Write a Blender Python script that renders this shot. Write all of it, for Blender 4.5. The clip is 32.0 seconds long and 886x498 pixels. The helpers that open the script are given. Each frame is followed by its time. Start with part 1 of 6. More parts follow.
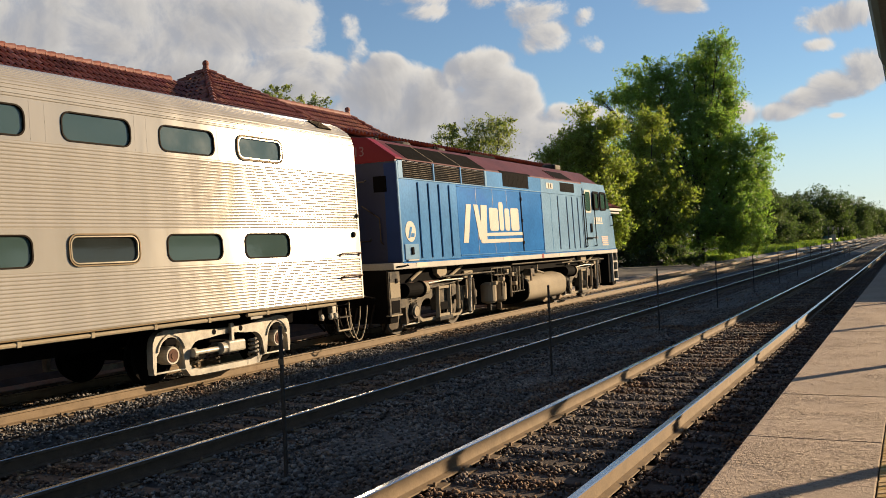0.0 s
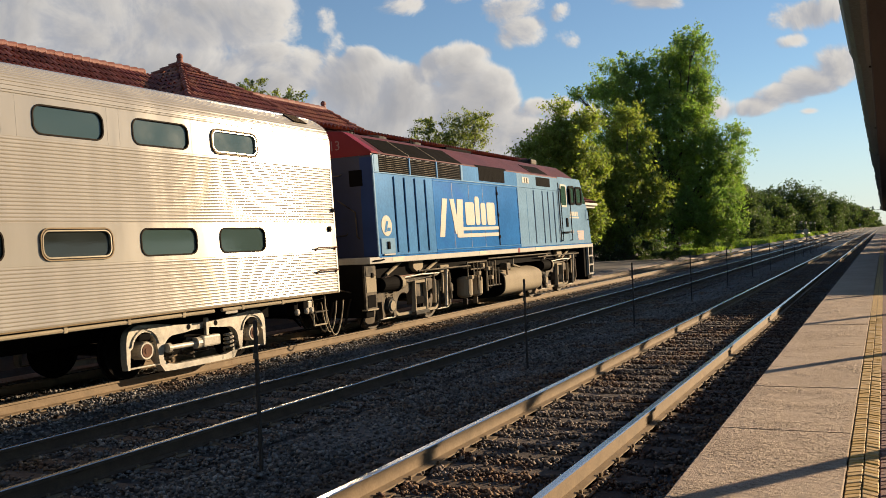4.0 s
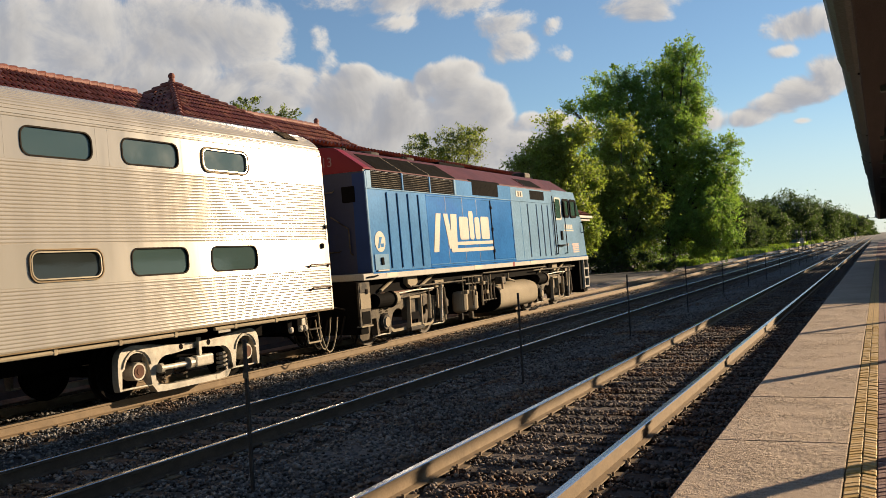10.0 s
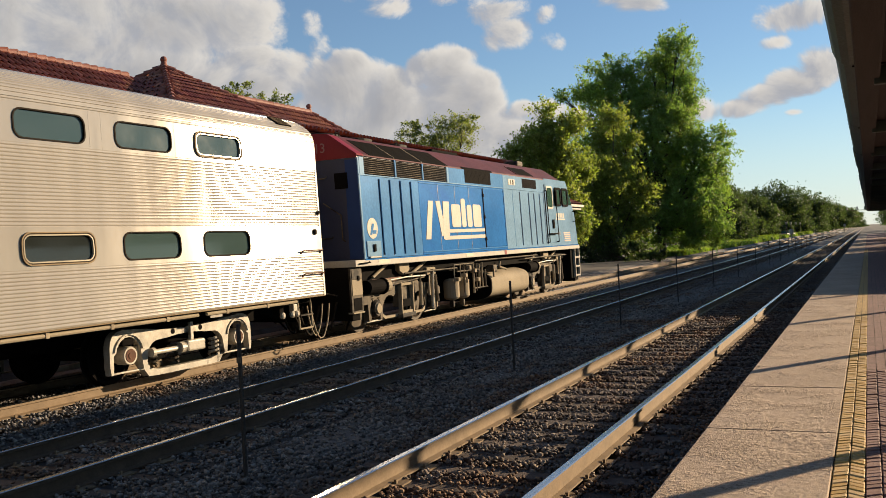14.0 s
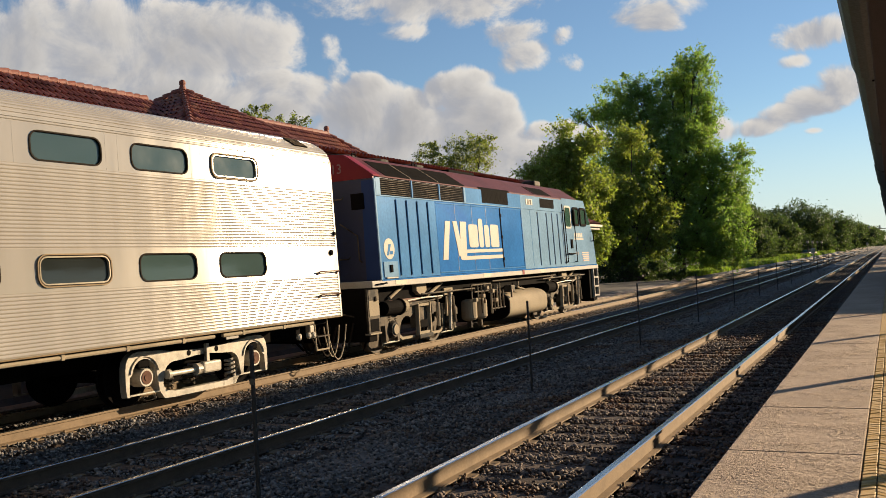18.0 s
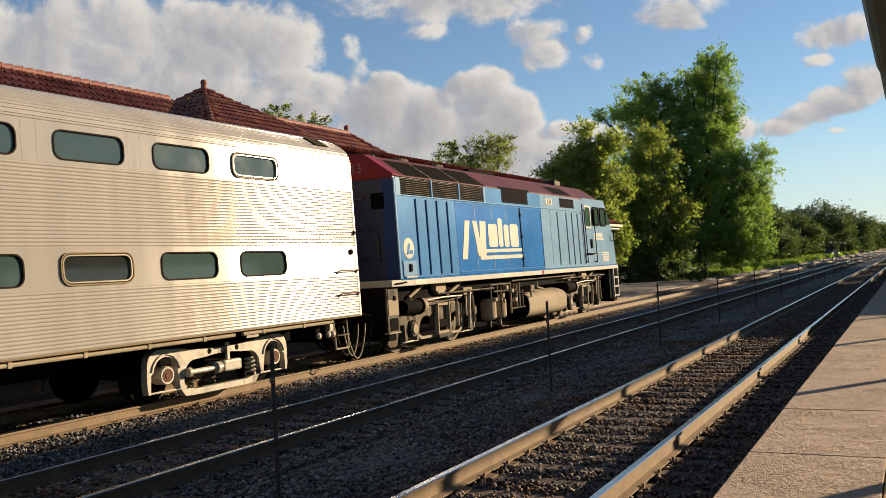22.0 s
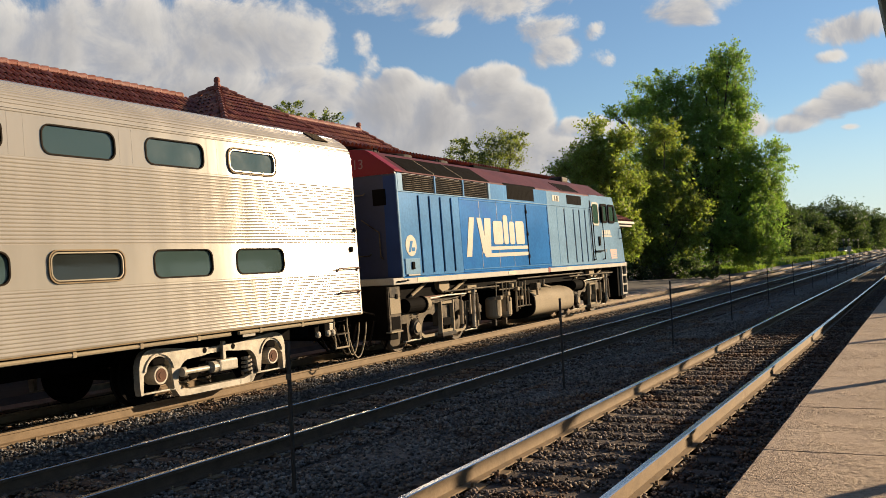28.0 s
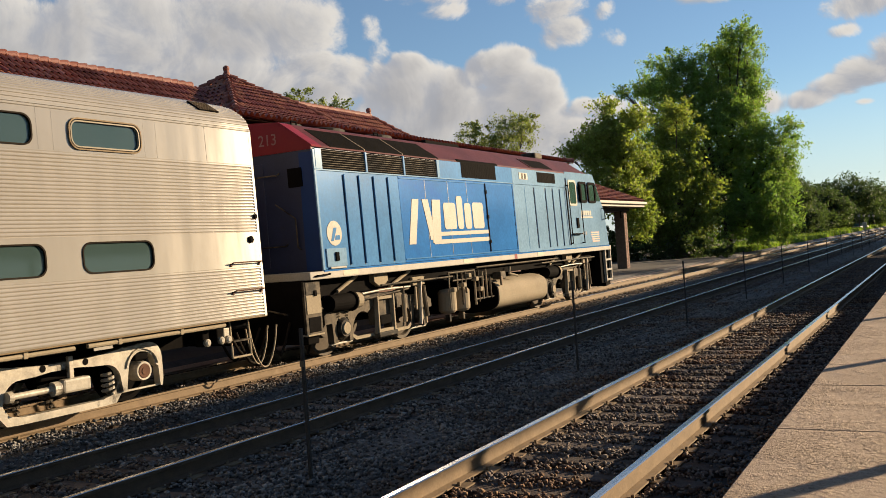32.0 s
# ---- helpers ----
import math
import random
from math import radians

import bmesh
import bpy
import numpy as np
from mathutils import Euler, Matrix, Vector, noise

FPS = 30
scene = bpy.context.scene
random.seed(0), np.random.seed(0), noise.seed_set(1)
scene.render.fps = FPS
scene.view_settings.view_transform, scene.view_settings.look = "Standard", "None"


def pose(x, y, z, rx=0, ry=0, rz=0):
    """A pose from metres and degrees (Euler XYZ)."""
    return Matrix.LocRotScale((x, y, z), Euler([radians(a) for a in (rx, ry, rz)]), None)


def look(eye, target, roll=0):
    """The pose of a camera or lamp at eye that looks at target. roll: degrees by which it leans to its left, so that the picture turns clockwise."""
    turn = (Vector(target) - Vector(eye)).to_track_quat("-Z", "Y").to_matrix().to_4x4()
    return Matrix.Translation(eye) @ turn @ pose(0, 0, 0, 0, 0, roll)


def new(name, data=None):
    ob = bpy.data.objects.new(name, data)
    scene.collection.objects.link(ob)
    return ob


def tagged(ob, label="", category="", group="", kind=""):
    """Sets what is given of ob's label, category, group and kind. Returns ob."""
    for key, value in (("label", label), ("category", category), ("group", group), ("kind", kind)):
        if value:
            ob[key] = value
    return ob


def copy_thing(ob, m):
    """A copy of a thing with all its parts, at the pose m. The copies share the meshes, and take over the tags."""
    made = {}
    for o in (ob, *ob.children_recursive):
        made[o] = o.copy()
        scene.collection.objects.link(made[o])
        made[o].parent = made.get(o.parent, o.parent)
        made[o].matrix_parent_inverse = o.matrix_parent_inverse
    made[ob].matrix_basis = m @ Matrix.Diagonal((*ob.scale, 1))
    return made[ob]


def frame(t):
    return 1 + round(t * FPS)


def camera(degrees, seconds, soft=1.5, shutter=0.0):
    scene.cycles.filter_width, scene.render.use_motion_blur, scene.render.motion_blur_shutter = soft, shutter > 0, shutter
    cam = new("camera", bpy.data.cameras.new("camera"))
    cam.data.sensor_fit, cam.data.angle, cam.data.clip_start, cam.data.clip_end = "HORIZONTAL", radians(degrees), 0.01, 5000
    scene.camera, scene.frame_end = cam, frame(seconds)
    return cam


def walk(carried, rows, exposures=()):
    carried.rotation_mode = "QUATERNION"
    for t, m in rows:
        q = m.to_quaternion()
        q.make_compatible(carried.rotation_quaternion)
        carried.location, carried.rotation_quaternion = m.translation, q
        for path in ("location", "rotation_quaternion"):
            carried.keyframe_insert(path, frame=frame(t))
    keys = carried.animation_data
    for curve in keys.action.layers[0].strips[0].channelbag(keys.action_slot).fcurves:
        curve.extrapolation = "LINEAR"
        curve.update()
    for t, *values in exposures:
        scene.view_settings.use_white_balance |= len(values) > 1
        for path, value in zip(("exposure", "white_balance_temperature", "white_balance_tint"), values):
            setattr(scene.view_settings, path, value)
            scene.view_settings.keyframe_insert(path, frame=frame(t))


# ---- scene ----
cam = camera(52.4, 32.0, soft=0.8)

PATH = [
    (0, (0.072, 0.028, 1.833), (-0.855, 1.8, 1.835), -2.5),
    (0.5, (0.069, 0.036, 1.834), (-0.863, 1.805, 1.83), -2.8),
    (1, (0.076, 0.04, 1.836), (-0.849, 1.813, 1.831), -2.9),
    (1.5, (0.08, 0.039, 1.837), (-0.839, 1.815, 1.835), -3.2),
    (2, (0.079, 0.033, 1.83), (-0.834, 1.813, 1.836), -3.7),
    (2.5, (0.09, 0.024, 1.836), (-0.809, 1.81, 1.845), -4.1),
    (3, (0.102, 0.021, 1.828), (-0.78, 1.816, 1.83), -3.5),
    (3.5, (0.088, 0.024, 1.824), (-0.791, 1.821, 1.812), -2.6),
    (5.5, (0.081, 0.036, 1.829), (-0.806, 1.829, 1.825), -2.5),
    (6, (0.078, 0.039, 1.827), (-0.813, 1.83, 1.834), -2.2),
    (6.5, (0.073, 0.042, 1.831), (-0.821, 1.831, 1.842), -2.0),
    (7, (0.071, 0.036, 1.835), (-0.825, 1.824, 1.853), -2.6),
    (7.5, (0.081, 0.062, 1.834), (-0.816, 1.85, 1.864), -3.2),
    (8, (0.089, 0.079, 1.831), (-0.805, 1.868, 1.872), -3.4),
    (8.5, (0.099, 0.098, 1.832), (-0.792, 1.888, 1.871), -3.5),
    (9, (0.088, 0.104, 1.822), (-0.799, 1.896, 1.855), -3.6),
    (9.5, (0.101, 0.109, 1.82), (-0.782, 1.903, 1.846), -3.5),
    (10, (0.108, 0.115, 1.818), (-0.765, 1.914, 1.839), -3.5),
    (10.5, (0.122, 0.11, 1.82), (-0.745, 1.913, 1.833), -3.7),
    (11, (0.117, 0.121, 1.816), (-0.747, 1.925, 1.817), -3.4),
    (11.5, (0.104, 0.108, 1.818), (-0.754, 1.914, 1.806), -2.9),
    (12, (0.099, 0.105, 1.813), (-0.759, 1.911, 1.797), -2.8),
    (12.5, (0.111, 0.097, 1.813), (-0.749, 1.902, 1.798), -3.1),
    (13, (0.088, 0.122, 1.81), (-0.771, 1.928, 1.793), -3.1),
    (13.5, (0.087, 0.101, 1.811), (-0.768, 1.909, 1.796), -3.0),
    (14, (0.086, 0.082, 1.818), (-0.77, 1.89, 1.81), -2.9),
    (14.5, (0.087, 0.089, 1.814), (-0.773, 1.895, 1.816), -2.9),
    (16.5, (0.124, 0.118, 1.817), (-0.755, 1.914, 1.847), -3.6),
    (17, (0.11, 0.152, 1.815), (-0.766, 1.949, 1.856), -3.6),
    (17.5, (0.098, 0.172, 1.807), (-0.783, 1.967, 1.848), -3.4),
    (18, (0.082, 0.182, 1.799), (-0.809, 1.972, 1.84), -3.2),
    (18.5, (0.083, 0.176, 1.801), (-0.821, 1.959, 1.846), -3.3),
    (19, (0.083, 0.183, 1.803), (-0.826, 1.964, 1.851), -3.3),
    (19.5, (0.08, 0.179, 1.808), (-0.831, 1.959, 1.858), -3.2),
    (20, (0.071, 0.184, 1.8), (-0.849, 1.959, 1.852), -3.1),
    (20.5, (0.066, 0.181, 1.806), (-0.86, 1.952, 1.861), -3.0),
    (21, (0.069, 0.171, 1.809), (-0.86, 1.941, 1.863), -3.0),
    (21.5, (0.07, 0.183, 1.796), (-0.859, 1.954, 1.847), -3.1),
    (22, (0.08, 0.179, 1.802), (-0.849, 1.949, 1.844), -3.0),
    (22.5, (0.078, 0.186, 1.8), (-0.85, 1.957, 1.839), -3.2),
    (23, (0.08, 0.182, 1.804), (-0.848, 1.954, 1.844), -3.2),
    (23.5, (0.083, 0.19, 1.799), (-0.85, 1.958, 1.837), -3.1),
    (24, (0.08, 0.182, 1.805), (-0.856, 1.949, 1.845), -3.1),
    (24.5, (0.08, 0.173, 1.806), (-0.859, 1.938, 1.852), -3.0),
    (25, (0.079, 0.192, 1.8), (-0.857, 1.959, 1.847), -3.2),
    (25.5, (0.069, 0.207, 1.797), (-0.866, 1.975, 1.839), -3.2),
    (27.5, (0.068, 0.078, 1.823), (-0.878, 1.84, 1.856), -2.8),
    (28, (0.073, 0.117, 1.814), (-0.878, 1.876, 1.85), -2.9),
    (28.5, (0.081, 0.11, 1.826), (-0.872, 1.868, 1.859), -3.1),
    (29, (0.096, 0.093, 1.825), (-0.854, 1.853, 1.846), -3.3),
    (30, (0.086, 0.102, 1.815), (-0.87, 1.859, 1.818), -3.5),
    (30.5, (0.094, 0.104, 1.832), (-0.867, 1.858, 1.83), -3.7),
    (31, (0.092, 0.103, 1.819), (-0.875, 1.854, 1.821), -3.8),
    (31.5, (0.097, 0.122, 1.814), (-0.875, 1.87, 1.821), -3.9),
    (32, (0.102, 0.114, 1.824), (-0.877, 1.859, 1.826), -4.0),
]
walk(cam, [(t, look(eye, target, roll)) for t, eye, target, roll in PATH])

# ---- light ----
SUN_AZ, SUN_EL = 35.0, 13.8
sun_dir = Vector((math.sin(radians(SUN_AZ)) * math.cos(radians(SUN_EL)), math.cos(radians(SUN_AZ)) * math.cos(radians(SUN_EL)), math.sin(radians(SUN_EL))))
sun_data = bpy.data.lights.new("sun", "SUN")
sun_data.energy, sun_data.angle, sun_data.color = 5.0, radians(0.55), (1.0, 0.77, 0.50)
sun = new("sun", sun_data)
sun.matrix_world = look(sun_dir * 200, (0, 0, 0))
scene.view_settings.exposure = 1.09


class Nodes:
    """A short way to write node trees."""

    def __init__(self, tree):
        self.tree = tree
        tree.nodes.clear()

    def add(self, kind, values=None, **settings):
        n = self.tree.nodes.new(kind)
        for key, value in settings.items():
            setattr(n, key, value)
        for key, value in (values or {}).items():
            if hasattr(value, "is_output"):
                self.tree.links.new(value, n.inputs[key])
            else:
                n.inputs[key].default_value = value
        return n

    def math(self, op, a, b=0.0, c=0.0, clamp=False):
        return self.add("ShaderNodeMath", {0: a, 1: b, 2: c}, operation=op, use_clamp=clamp).outputs[0]

    def mix(self, f, a, b, blend="MIX"):
        n = self.add("ShaderNodeMix", {0: f, 6: a, 7: b}, data_type="RGBA", blend_type=blend)
        return n.outputs[2]

    def noise(self, vec, scale, detail=4.0, rough=0.55, distort=0.0):
        return self.add("ShaderNodeTexNoise", {"Vector": vec, "Scale": scale, "Detail": detail, "Roughness": rough, "Distortion": distort}).outputs[0]

    def span(self, v, a, b, lo=0.0, hi=1.0, smooth=False):
        return self.add("ShaderNodeMapRange", {0: v, 1: a, 2: b, 3: lo, 4: hi}, interpolation_type="SMOOTHSTEP" if smooth else "LINEAR").outputs[0]


# ---- sky: clear evening blue with heaped clouds ----
world = bpy.data.worlds.new("world")
scene.world = world
world.use_nodes = True
w = Nodes(world.node_tree)
sky = w.add("ShaderNodeTexSky", sky_type="NISHITA", sun_disc=False, sun_elevation=radians(SUN_EL), sun_rotation=radians(SUN_AZ), air_density=1.0, dust_density=0.05, ozone_density=1.5)
way = w.add("ShaderNodeTexCoord").outputs["Generated"]


def cloud_field(vec):
    """Heaps of cloud: centres by compass angle from the track and height, each with its half width and half height, roughened by billows."""
    sep = w.add("ShaderNodeSeparateXYZ", {0: vec})
    az = w.math("MULTIPLY", w.math("ARCTAN2", sep.outputs[0], sep.outputs[1]), 57.2958)
    el = w.math("MULTIPLY", w.math("ARCSINE", sep.outputs[2]), 57.2958)
    total = None
    for a, e, ra, re, k in CLOUDS:
        da = w.math("DIVIDE", w.math("SUBTRACT", az, a), ra * 1.12)
        de = w.math("DIVIDE", w.math("SUBTRACT", el, e), re * 1.12)
        r = w.math("ADD", w.math("MULTIPLY", da, da), w.math("MULTIPLY", de, de))
        g = w.math("MULTIPLY", w.math("SUBTRACT", 1.0, r), k)
        total = g if total is None else w.math("SMOOTH_MAX", total, g, 0.25)
    swirl = w.add("ShaderNodeTexNoise", {"Vector": vec, "Scale": 18.0, "Detail": 3.0})
    bent = w.add("ShaderNodeVectorMath", {0: vec, 1: w.add("ShaderNodeVectorMath", {0: swirl.outputs[1], 3: 0.035}, operation="SCALE").outputs[0]}, operation="ADD").outputs[0]
    puffs = [w.math("SUBTRACT", 0.45, w.add("ShaderNodeTexVoronoi", {"Vector": bent, "Scale": k, "Smoothness": 0.35}, feature="SMOOTH_F1").outputs["Distance"]) for k in (24.0, 58.0)]
    rough = w.math("ADD", w.math("MULTIPLY", puffs[0], 0.26), w.math("MULTIPLY", puffs[1], 0.2))
    rough = w.math("ADD", rough, w.math("MULTIPLY", w.math("SUBTRACT", w.noise(vec, 11.0, 10.0, 0.64, 0.5), 0.5), 2.9))
    return w.math("ADD", w.math("MAXIMUM", total, -0.8), rough)


CLOUDS = (
    (-54.4, 12.8, 6.4, 3.9, 1.1), (-47.3, 13.8, 7.4, 3.4, 1.0), (-40.5, 14.3, 5.1, 2.6, 1.0), (-37.1, 14.5, 2.6, 1.9, 0.8), (-41.7, 11.0, 6.8, 2.3, 1.0), (-49.4, 9.6, 6.9, 2.9, 1.0), (-36.6, 12.0, 1.6, 1.0, 0.9),
    (-34.4, 11.4, 1.4, 1.1, 0.9), (-36.0, 10.3, 3.1, 2.0, 1.0), (-30.8, 11.5, 1.3, 1.1, 0.9), (-31.5, 9.8, 3.2, 2.2, 1.0), (-32.5, 12.7, 0.7, 0.8, 0.45), (-32.9, 13.9, 0.6, 1.2, 0.35), (-27.9, 10.0, 1.5, 1.2, 0.8),
    (-27.8, 8.6, 3.2, 2.1, 1.0), (-26.4, 10.8, 0.8, 1.0, 0.8), (-25.5, 11.4, 1.1, 0.9, 0.9), (-24.3, 10.5, 2.0, 1.9, 1.0), (-23.5, 11.7, 1.1, 0.7, 0.8), (-22.7, 9.7, 1.6, 1.6, 1.0), (-22.0, 8.8, 1.2, 1.3, 1.0),
    (-24.4, 8.1, 3.9, 2.4, 1.0), (-23.1, 6.2, 2.5, 2.5, 0.9), (-21.6, 6.7, 1.4, 2.1, 0.9), (-19.9, 8.3, 0.9, 0.7, 0.9), (-18.5, 8.1, 1.5, 0.8, 0.9), (-20.4, 6.6, 2.0, 1.8, 0.9), (-16.9, 7.6, 1.7, 0.8, 0.5),
    (-34, 6.5, 14, 3.6, 1.0), (-20.5, 13.2, 1.6, 1.2, 0.6), (-21.6, 12.6, 1.0, 0.8, 0.45), (-21.2, 14.3, 2.2, 0.9, 0.6), (-18.2, 13.9, 0.8, 0.6, 0.7), (-17.8, 12.4, 1.0, 0.5, 0.35), (-27.6, 14.8, 2.1, 0.6, 0.5),
    (-26.0, 17.0, 7.1, 1.9, 0.8), (-12.4, 14.7, 2.6, 1.0, 0.6), (-3.7, 12.4, 2.2, 0.9, 0.7), (-4.5, 10.9, 0.8, 0.4, 0.45), (-8.9, 7.4, 0.9, 0.8, 0.7), (-6.4, 7.3, 1.4, 0.5, 0.6), (-5.0, 7.9, 1.4, 0.6, 0.65),
    (-3.4, 8.5, 1.5, 0.9, 0.65), (-1.8, 9.3, 1.5, 1.1, 0.65), (-0.2, 9.6, 1.8, 1.2, 0.6), (-3.7, 6.8, 0.5, 0.2, 0.4), (-75, 14, 13, 8, 0.9), (-100, 20, 14, 7, 0.8), (160, 25, 20, 9, 0.8), (100, 20, 16, 6, 0.7),
)
shift = w.add("ShaderNodeVectorMath", {0: way, 1: tuple(sun_dir * 0.016)}, operation="ADD").outputs[0]
c1, c2 = cloud_field(way), cloud_field(shift)
cover = w.span(c1, -0.08, 0.5, smooth=True)
lit = w.span(w.math("SUBTRACT", c1, c2), -0.42, 0.5, smooth=True)
deep = w.span(c1, 0.35, 1.3)
tone = w.mix(lit, (3.9, 4.05, 4.45, 1), (7.2, 6.8, 6.25, 1))
tone = w.mix(w.math("MULTIPLY", deep, 0.75), tone, (3.25, 3.25, 3.4, 1))
blue = w.mix(1.0, sky.outputs[0], (0.85, 1.0, 1.18, 1), "MULTIPLY")
blue = w.mix(0.06, blue, (4.6, 5.3, 6.2, 1))
low = w.span(w.add("ShaderNodeSeparateXYZ", {0: way}).outputs[2], 0.0, 0.17, 0.55, 0.0, smooth=True)
blue = w.mix(low, blue, (6.0, 7.0, 7.9, 1))
both = w.mix(cover, blue, tone)
back = w.add("ShaderNodeBackground", {0: both, 1: 0.0515})
w.tree.links.new(back.outputs[0], w.add("ShaderNodeOutputWorld").inputs[0])


# ---- materials ----
def material(name, color, rough=0.6, metal=0.0, scale=6.0, vary=0.25, bump=0.15, fine=60.0, second=None, spots=0.5, object_vary=0.0, stretch=(1, 1, 1), island=0.0, spec=0.5, relief=0.02, uneven=0.1):
    """A surface with variation at two scales, fine relief, and, if given, a second colour in patches."""
    m = bpy.data.materials.new(name)
    m.use_nodes = True
    k = Nodes(m.node_tree)
    co = k.add("ShaderNodeTexCoord").outputs["Object"]
    co = k.add("ShaderNodeMapping", {"Vector": co, "Scale": stretch}).outputs[0]
    big, small = k.noise(co, scale, 5.0, 0.6), k.noise(co, fine, 3.0, 0.6)
    col = (*color, 1)
    dark = (*[c * (1 - vary) for c in color], 1)
    light = (*[min(1, c * (1 + vary * 0.8)) for c in color], 1)
    out = k.mix(k.span(big, 0.3, 0.7), dark, light)
    if second:
        out = k.mix(k.span(k.noise(co, scale * 0.45, 6.0, 0.65), spots, spots + 0.14, smooth=True), out, (*second, 1))
    out = k.mix(k.span(small, 0.25, 0.75, 0.0, 0.5), out, k.mix(0.5, out, (0, 0, 0, 1)))
    if object_vary:
        rnd = k.add("ShaderNodeObjectInfo").outputs["Random"]
        out = k.add("ShaderNodeHueSaturation", {"Value": k.span(rnd, 0, 1, 1 - object_vary, 1 + object_vary), "Saturation": k.span(rnd, 0, 1, 1.1, 0.85), "Color": out}).outputs[0]
    if island:
        rnd = k.add("ShaderNodeNewGeometry").outputs["Random Per Island"]
        out = k.add("ShaderNodeHueSaturation", {"Value": k.span(rnd, 0, 1, 1 - island, 1 + island), "Hue": k.span(rnd, 0, 1, 0.485, 0.515), "Color": out}).outputs[0]
    b = k.add("ShaderNodeBump", {"Strength": bump, "Distance": relief, "Height": k.math("ADD", k.math("MULTIPLY", big, 0.6), k.math("MULTIPLY", small, 0.4))})
    p = k.add("ShaderNodeBsdfPrincipled", {"Base Color": out, "Metallic": metal, "Specular IOR Level": spec, "Normal": b.outputs[0], "Roughness": k.span(small, 0.2, 0.8, max(0.03, rough - uneven), min(1, rough + uneven))})
    k.tree.links.new(p.outputs[0], k.add("ShaderNodeOutputMaterial").inputs[0])
    return m


def foliage(name, color, tip):
    m = bpy.data.materials.new(name)
    m.use_nodes = True
    k = Nodes(m.node_tree)
    co = k.add("ShaderNodeTexCoord").outputs["Object"]
    rnd = k.add("ShaderNodeNewGeometry").outputs["Random Per Island"]
    out = k.mix(k.span(k.noise(co, 0.5, 3.0), 0.35, 0.65), (*color, 1), (*tip, 1))
    out = k.add("ShaderNodeHueSaturation", {"Value": k.span(rnd, 0, 1, 0.68, 1.32), "Hue": k.span(rnd, 0, 1, 0.475, 0.515), "Color": out}).outputs[0]
    d = k.add("ShaderNodeBsdfPrincipled", {"Base Color": out, "Roughness": 0.55})
    t = k.add("ShaderNodeBsdfTranslucent", {"Color": k.mix(1.0, out, (1.95, 1.95, 0.75, 1), "MULTIPLY")})
    s = k.add("ShaderNodeMixShader", {0: 0.57, 1: d.outputs[0], 2: t.outputs[0]})
    k.tree.links.new(s.outputs[0], k.add("ShaderNodeOutputMaterial").inputs[0])
    return m


BALLAST = material("ballast", (0.08, 0.076, 0.074), 0.9, 0, 3, 0.35, 0.6, 40, (0.0723, 0.0553, 0.0425), 0.55)
RUSTY_STONE = material("rusty_ballast_stone", (0.16, 0.126, 0.104), 0.85, 0, 1.2, 0.3, 0.3, 50, (0.15, 0.085, 0.052), 0.46, island=0.7, spec=0.3)
STONE = material("ballast_stone", (0.158, 0.146, 0.136), 0.85, 0, 1.2, 0.3, 0.3, 50, (0.15, 0.095, 0.062), 0.5, island=0.75, spec=0.3)
DIRT = material("dirt", (0.096, 0.078, 0.06), 0.95, 0, 0.6, 0.3, 0.4, 12)
RAIL_SIDE = material("rail_rust", (0.20, 0.14, 0.083), 0.75, 0.1, 5, 0.18, 0.2, 60, (0.168, 0.108, 0.06), 0.6, spec=0.3)
# The same rail rust, darkened to carry the shade on the middle track.
RAIL_SHADED = material("shaded_rail_rust", (0.095, 0.064, 0.042), 0.75, 0.1, 5, 0.22, 0.2, 60, (0.065, 0.045, 0.03), 0.55, spec=0.25)
RAIL_TOP = material("rail_polish", (0.62, 0.62, 0.63), 0.25, 1.0, 3, 0.12, 0.02, 60, stretch=(8, 0.3, 8), uneven=0.03)
TIE = material("tie_wood", (0.078, 0.05, 0.035), 0.9, 0, 4, 0.4, 0.5, 40, (0.09, 0.06, 0.042), 0.5, 0.35, stretch=(0.5, 5, 1))


def worn_concrete():
    """Old platform concrete: tan cement, worn rough in patches where the stone shows, with pits and stains."""
    m = bpy.data.materials.new("concrete")
    m.use_nodes = True
    k = Nodes(m.node_tree)
    place = k.add("ShaderNodeNewGeometry").outputs["Position"]
    rough = k.span(k.noise(place, 1.4, 5.0, 0.65), 0.42, 0.62, 0.3, 1.0, smooth=True)
    pits = k.noise(place, 24.0, 6.0, 0.66)
    grain = k.noise(place, 90.0, 3.0, 0.6)
    hole = k.math("MULTIPLY", k.span(pits, 0.5, 0.36, smooth=True), rough)
    col = k.mix(k.span(k.noise(place, 0.8, 6.0, 0.6), 0.35, 0.65), (0.395, 0.30, 0.224, 1), (0.47, 0.36, 0.272, 1))
    col = k.mix(k.span(grain, 0.3, 0.7, 0.0, 0.3), col, (0.22, 0.165, 0.125, 1))
    col = k.mix(k.math("MULTIPLY", hole, 0.75), col, (0.15, 0.11, 0.083, 1))
    col = k.mix(k.span(k.noise(place, 2.6, 6.0, 0.7), 0.60, 0.72, 0.0, 0.5), col, (0.20, 0.155, 0.12, 1))
    height = k.math("ADD", k.math("MULTIPLY", k.math("MULTIPLY", pits, rough), 1.9), k.math("MULTIPLY", grain, 0.2))
    b = k.add("ShaderNodeBump", {"Strength": 0.85, "Distance": 0.026, "Height": height})
    p = k.add("ShaderNodeBsdfPrincipled", {"Base Color": col, "Roughness": 0.9, "Specular IOR Level": 0.3, "Normal": b.outputs[0]})
    k.tree.links.new(p.outputs[0], k.add("ShaderNodeOutputMaterial").inputs[0])
    return m


